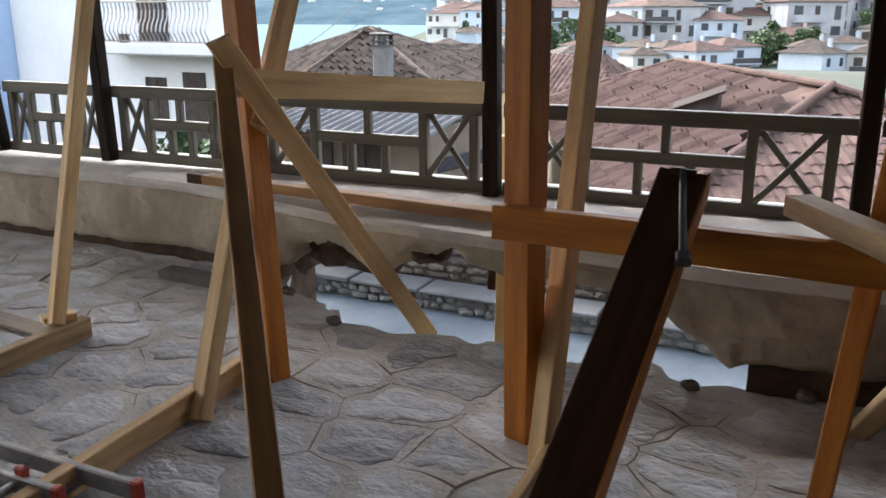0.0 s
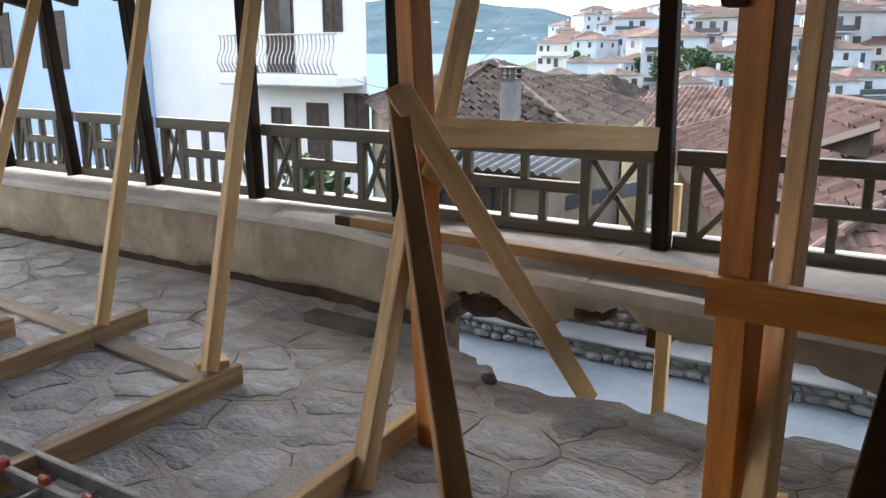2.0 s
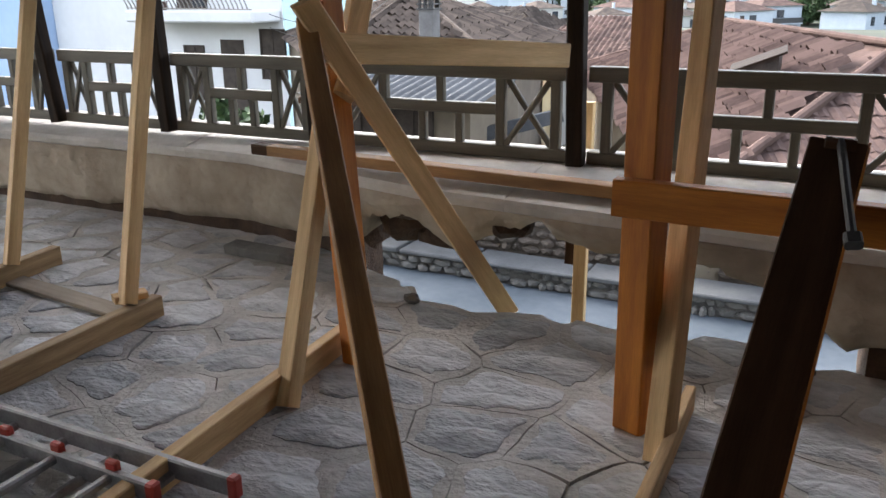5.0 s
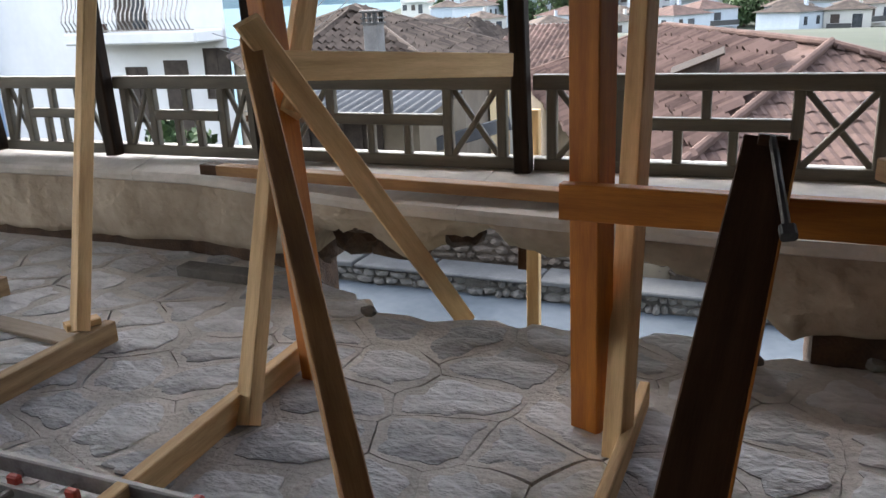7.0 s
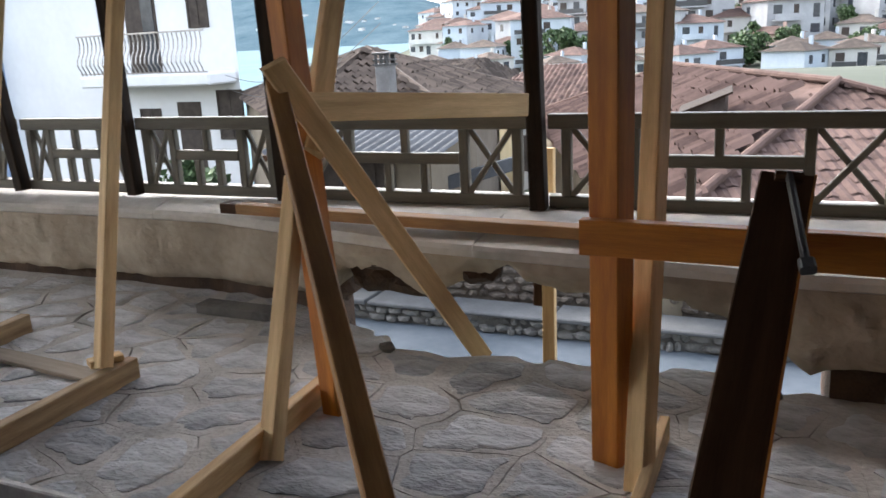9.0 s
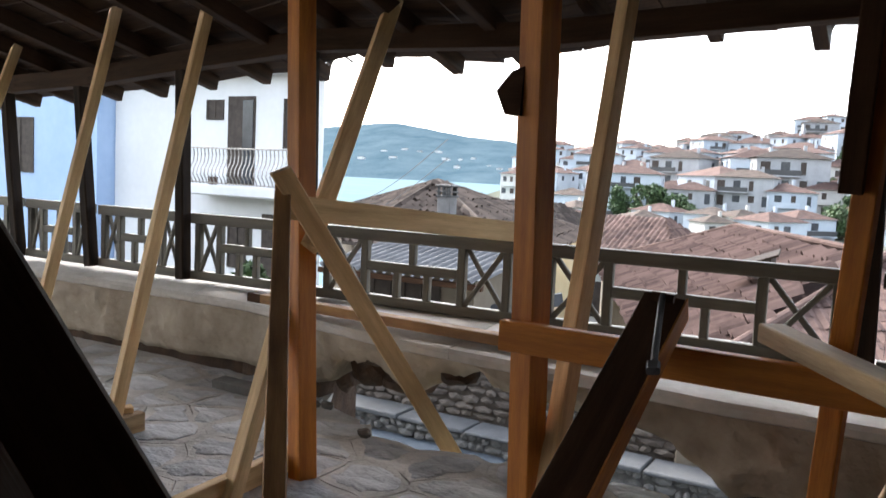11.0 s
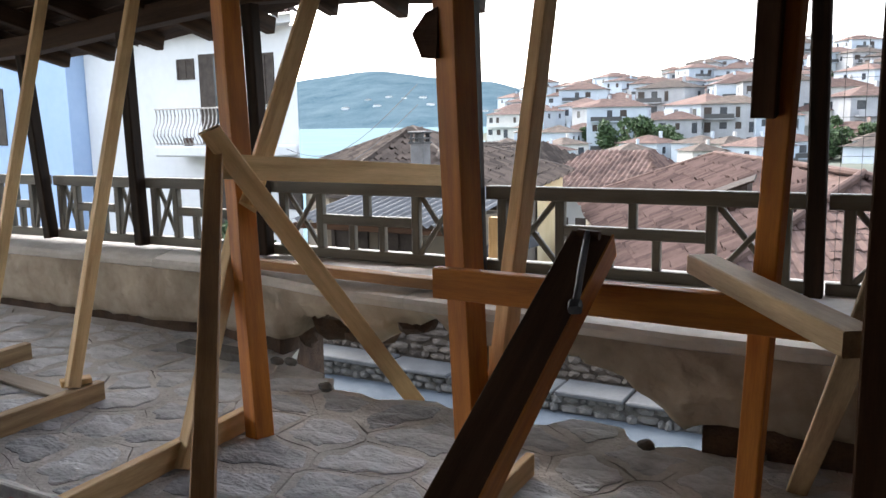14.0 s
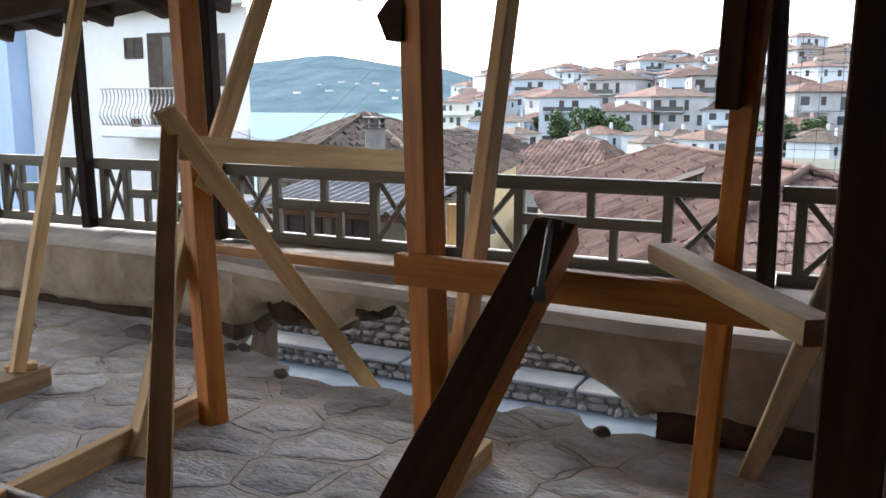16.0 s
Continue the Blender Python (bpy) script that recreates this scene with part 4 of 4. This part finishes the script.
tagged(part("porch_base", boxed(-5, 8, 1.0, 6.3, -3.3, -0.2), PLASTER), "rendered storey below the porch", "wall", kind="structure")


# ---- the town on the hillside ----
def town_house(kind, w, dp, floors, wall_mat, tile_mat, shop):
    """A block with a hipped roof, rows of windows and one or two balconies; its front faces -y."""
    h = 2.9 * floors
    hrng = random.Random(kind + 40)
    t = empty("town_house")
    part("wall", boxed(-w / 2, w / 2, 0, dp, -5, h), wall_mat, t)
    bm = bmesh.new()
    o, rise = 0.55, 0.2 * min(w, dp)
    e = [(-w / 2 - o, -o, h), (w / 2 + o, -o, h), (w / 2 + o, dp + o, h), (-w / 2 - o, dp + o, h)]
    k = max(0.2, (w - dp) / 2)
    r1, r2 = (-k, dp / 2, h + rise), (k, dp / 2, h + rise)
    for q in ((e[0], e[1], r2, r1), (e[1], e[2], r2), (e[2], e[3], r1, r2), (e[3], e[0], r1), (e[3], e[2], e[1], e[0])):
        flat_plane(bm, q)
    part("roof", bm, tile_mat, t)
    cols = max(2, int(w / 2.6))
    for f in range(floors):
        z = 2.9 * f
        for c in range(cols):
            x = -w / 2 + w * (c + 0.5) / cols
            tall = (c + f + kind) % 3 == 0
            if hrng.random() < 0.22:
                continue
            x += hrng.uniform(-0.3, 0.3)
            hw = hrng.uniform(0.38, 0.75)
            part("window", boxed(x - hw, x + hw, -0.04, 0.1, z + (0.25 if tall else 0.95), z + 2.25), GLASS if (c + kind) % 2 else SHUTTER, t)
        for sd in (-1, 1):
            for c in range(2):
                y = dp * (0.27 + 0.46 * c) + hrng.uniform(-0.4, 0.4)
                if hrng.random() < 0.25:
                    continue
                part("window", boxed(sd * w / 2 - 0.04, sd * w / 2 + 0.04, y - 0.5, y + 0.5, z + 0.95, z + 2.2), GLASS, t)
        if f and (kind + f) % 2:
            b = part("balcony", boxed(-w * 0.42, w * (0.1 if kind % 3 else 0.42), -1.2, 0, z - 0.12, z + 0.08), wall_mat, t)
            part("parapet", boxed(-w * 0.42, w * (0.1 if kind % 3 else 0.42), -1.2, -1.12, z + 0.08, z + 0.95), wall_mat if kind % 2 else IRON, b)
    part("chimney", boxed(w * 0.2, w * 0.2 + 0.5, dp * 0.6, dp * 0.6 + 0.5, h, h + rise + 0.7), wall_mat, t)
    return t


CREAM = material("cream_house_paint", (0.36, 0.35, 0.325), (0.46, 0.45, 0.42), 0.5, 0.9, 0.05)
GREY = material("grey_house_render", (0.25, 0.255, 0.26), (0.36, 0.365, 0.37), 0.5, 0.9, 0.05)
PINKWALL = material("faded_brick_pink_render", (0.30, 0.2, 0.165), (0.40, 0.28, 0.24), 0.5, 0.9, 0.05)
LABELS = ("white town house with a red hipped roof", "cream town house with a red hipped roof", "grey town house with a red hipped roof", "mint green town house with a red roof", "yellow town house with a red roof", "faded brick-pink town house with a red roof")
KINDS = ((0, 8.5, 7.5, 2, TOWNHAZEWHITE, TILE, 0), (1, 7, 8, 2, TOWNHAZEWHITE, OLDTILE, 0), (2, 10, 8, 3, TOWNHAZEWHITE, TILE, 0), (3, 8, 7, 3, CREAM, TILE, 1), (4, 6.5, 7, 2, CREAM, OLDTILE, 1), (5, 9, 8, 3, GREY, TILE, 2), (6, 9, 7, 3, GREENWALL, OLDTILE, 3), (7, 7, 7, 2, YELLOWWALL, TILE, 4), (8, 12, 9, 4, TOWNHAZEWHITE, TILE, 0), (9, 13, 9, 3, CREAM, TILE, 1), (10, 11, 8, 4, GREY, OLDTILE, 2), (11, 9, 10, 3, TOWNHAZEWHITE, TILE, 0), (12, 14, 8, 2, TOWNHAZEWHITE, TILE, 0), (13, 7.5, 11, 4, TOWNHAZEWHITE, TILE, 0), (14, 10, 7, 2, PINKWALL, TILE, 5))
trng = random.Random(11)
PLACES = []
for d in (175, 196, 219, 243, 268, 294, 322, 352, 383, 416, 451, 488, 525, 560):
    u = -0.47 + trng.uniform(0, 0.03)
    while u < 0.16:
        step = trng.uniform(11.5, 18) / d
        left = -0.42 - 0.03 * (d > 90)
        if u > left:
            PLACES.append((u, d + trng.uniform(-5, 5)))
        u += step
protos = [town_house(*k) for k in KINDS]
used = set()
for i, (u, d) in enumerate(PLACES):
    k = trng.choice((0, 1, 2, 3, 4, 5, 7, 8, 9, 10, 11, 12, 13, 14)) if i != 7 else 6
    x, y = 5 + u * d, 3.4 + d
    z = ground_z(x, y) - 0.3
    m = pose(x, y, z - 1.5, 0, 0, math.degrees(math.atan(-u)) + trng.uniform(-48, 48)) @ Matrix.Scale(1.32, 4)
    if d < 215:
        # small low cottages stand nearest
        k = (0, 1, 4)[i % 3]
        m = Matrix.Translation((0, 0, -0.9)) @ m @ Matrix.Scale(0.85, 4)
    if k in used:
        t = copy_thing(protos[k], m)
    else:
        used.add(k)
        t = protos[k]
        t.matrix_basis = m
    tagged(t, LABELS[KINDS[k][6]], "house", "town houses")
for k, t in enumerate(protos):
    if k not in used:
        t.matrix_basis = pose(30 + 20 * k, 330, 4)
        tagged(t, LABELS[KINDS[k][6]], "house", "town houses")
# yellow-walled neighbour and the pinkish roof behind the red one
for name, x0, x1, y0, y1, z, mat, lab in (("yellow_house", -11.5, -5.3, 28, 35, -0.6, YELLOWWALL, "low yellow house with brown tiles"), ("pink_roofed_house", -4.7, -1.0, 27.5, 33, -0.85, CREAM, "low house with a faded red roof")):
    t = empty(name, ((x0 + x1) / 2, y0, -5))
    tagged(t, lab, "house")
    part("wall", boxed(x0, x1, y0, y1, -6, z), mat, t)
    bm = bmesh.new()
    ym = (y0 + y1) / 2
    tiled_plane(bm, (x0 - 0.4, y0 - 0.5, z), (x1 + 0.4, y0 - 0.5, z), (x1 - 0.8, ym, z + 1.15), (x0 + 0.8, ym, z + 1.15), 0.24, 0.16, 0.02)
    tiled_plane(bm, (x1 + 0.4, y0 - 0.5, z), (x1 + 0.4, y1, z), (x1 - 0.8, ym, z + 1.15), (x1 - 0.8, ym, z + 1.15), 0.24, 0.16, 0.02)
    part("roof", bm, TILE if "pink" in name else OLDTILE, t)
    for q in (0.2, 0.45, 0.7, 0.88):
        xx = x0 + (x1 - x0) * q
        part("window", boxed(xx - 0.35, xx + 0.35, y0 - 0.03, y0 + 0.06, z - 1.9, z - 0.8), SHUTTER, t)


# ---- trees ----
def tree(x, y, z, h, r, seed, tall=False, label="leafy green tree growing beside the lane"):
    rg = random.Random(seed)
    t = empty("tree", (x, y, z))
    tagged(t, label, "tree", "trees")
    bm = bmesh.new()
    for (a, ra), (b, rb) in ((((0, 0, -1), r * 0.09), ((0.05 * r, 0, h * 0.75), r * 0.03)), (((0, 0, h * 0.3), r * 0.04), ((r * 0.5, 0.2 * r, h * 0.65), r * 0.015)), (((0, 0, h * 0.35), r * 0.04), ((-r * 0.45, -0.2 * r, h * 0.7), r * 0.015))):
        va = [bm.verts.new((x + a[0] + ra * math.cos(k), y + a[1] + ra * math.sin(k), z + a[2])) for k in (0, 1.05, 2.1, 3.14, 4.2, 5.2)]
        vb = [bm.verts.new((x + b[0] + rb * math.cos(k), y + b[1] + rb * math.sin(k), z + b[2])) for k in (0, 1.05, 2.1, 3.14, 4.2, 5.2)]
        for k in range(6):
            bm.faces.new((va[k], va[(k + 1) % 6], vb[(k + 1) % 6], vb[k]))
    part("trunk", bm, BARK, t)
    verts, faces = [], []
    lobes = [(rg.uniform(-0.6, 0.6) * r, rg.uniform(-0.6, 0.6) * r, h * rg.uniform(0.3, 0.9), r * rg.uniform(0.3, 0.55)) for _ in range(9 if not tall else 6)]
    if tall:
        lobes = [(rg.uniform(-0.2, 0.2) * r, rg.uniform(-0.2, 0.2) * r, h * (0.2 + 0.13 * k), r * (0.75 - 0.08 * k)) for k in range(6)]
    s = 0.11 * r
    for _ in range(1500):
        lx, ly, lz, lr = rg.choice(lobes)
        v = Vector((rg.gauss(0, 1), rg.gauss(0, 1), rg.gauss(0, 1))).normalized() * lr * rg.uniform(0.55, 1.1)
        c = Vector((x + lx, y + ly, z + lz)) + v
        a = Vector((rg.gauss(0, 1), rg.gauss(0, 1), rg.gauss(0, 1))).normalized() * s * rg.uniform(0.6, 1.3)
        b = a.cross(Vector((rg.gauss(0, 1), rg.gauss(0, 1), rg.gauss(0, 1)))).normalized() * s * 0.7
        n0 = len(verts)
        verts += [c - a, c + b, c + a, c - b]
        faces.append((n0, n0 + 1, n0 + 2, n0 + 3))
    me = bpy.data.meshes.new("crown")
    me.from_pydata(verts, [], faces)
    me.materials.append(LEAF)
    cr = new("crown", me)
    cr.parent = t
    cr.matrix_parent_inverse = t.matrix_basis.inverted()


tree(5.9, 14.5, -2.2, 2.3, 1.1, 2)
tree(-4.9, 14.6, -2.2, 1.9, 0.75, 9, False, "leafy green shrub beside the white house")
tree(-28.5, 44, -9.5, 8.5, 1.6, 4, True, "thin tall poplar by the lake")
for i in range(64):
    u, d = trng.uniform(-0.43, 0.1), trng.uniform(190, 340) if i % 2 else trng.uniform(330, 570)
    x, y = 5 + u * d, 3.4 + d
    tree(x, y, ground_z(x, y), trng.uniform(6, 12), trng.uniform(2.6, 5.0), 30 + i, i % 5 == 0, "dark green tree among the town houses")


# ---- wire netting and cables ----
net = empty("wire_netting", (5.5, 7.5, 1.5))
tagged(net, "thin wire netting stretched between the porch posts", "netting")
for i in range(18):
    x = 4.82 + 0.085 * i
    beam("wire", (x, 7.50, 0.62), (x + 0.01, 7.50, 2.1), 0.0022, 0.0022, IRON, (1, 0, 0), net, 0.0005)
for i in range(17):
    z = 0.66 + 0.085 * i
    beam("wire", (4.80, 7.502, z), (6.36, 7.502, z), 0.0022, 0.0022, IRON, (0, 1, 0), net, 0.0005)
for n_, (za, zb) in enumerate(((0.75, 1.9), (0.45, 1.6))):
    bm = bmesh.new()
    rings = []
    for i in range(25):
        t = i / 24
        c = Vector((-8.1 + 6.9 * t, 19.6 - 5.4 * t, za + (zb - za) * t - 0.55 * math.sin(math.pi * t)))
        rings.append([bm.verts.new(c + Vector((0, 0.008 * math.cos(k), 0.008 * math.sin(k)))) for k in (0, 2.1, 4.2)])
    for a, b in zip(rings, rings[1:]):
        for k in range(3):
            bm.faces.new((a[k], a[(k + 1) % 3], b[(k + 1) % 3], b[k]))
    tagged(part("cable", bm, IRON), "thin dark cable strung from the white house", "cable", "cables")
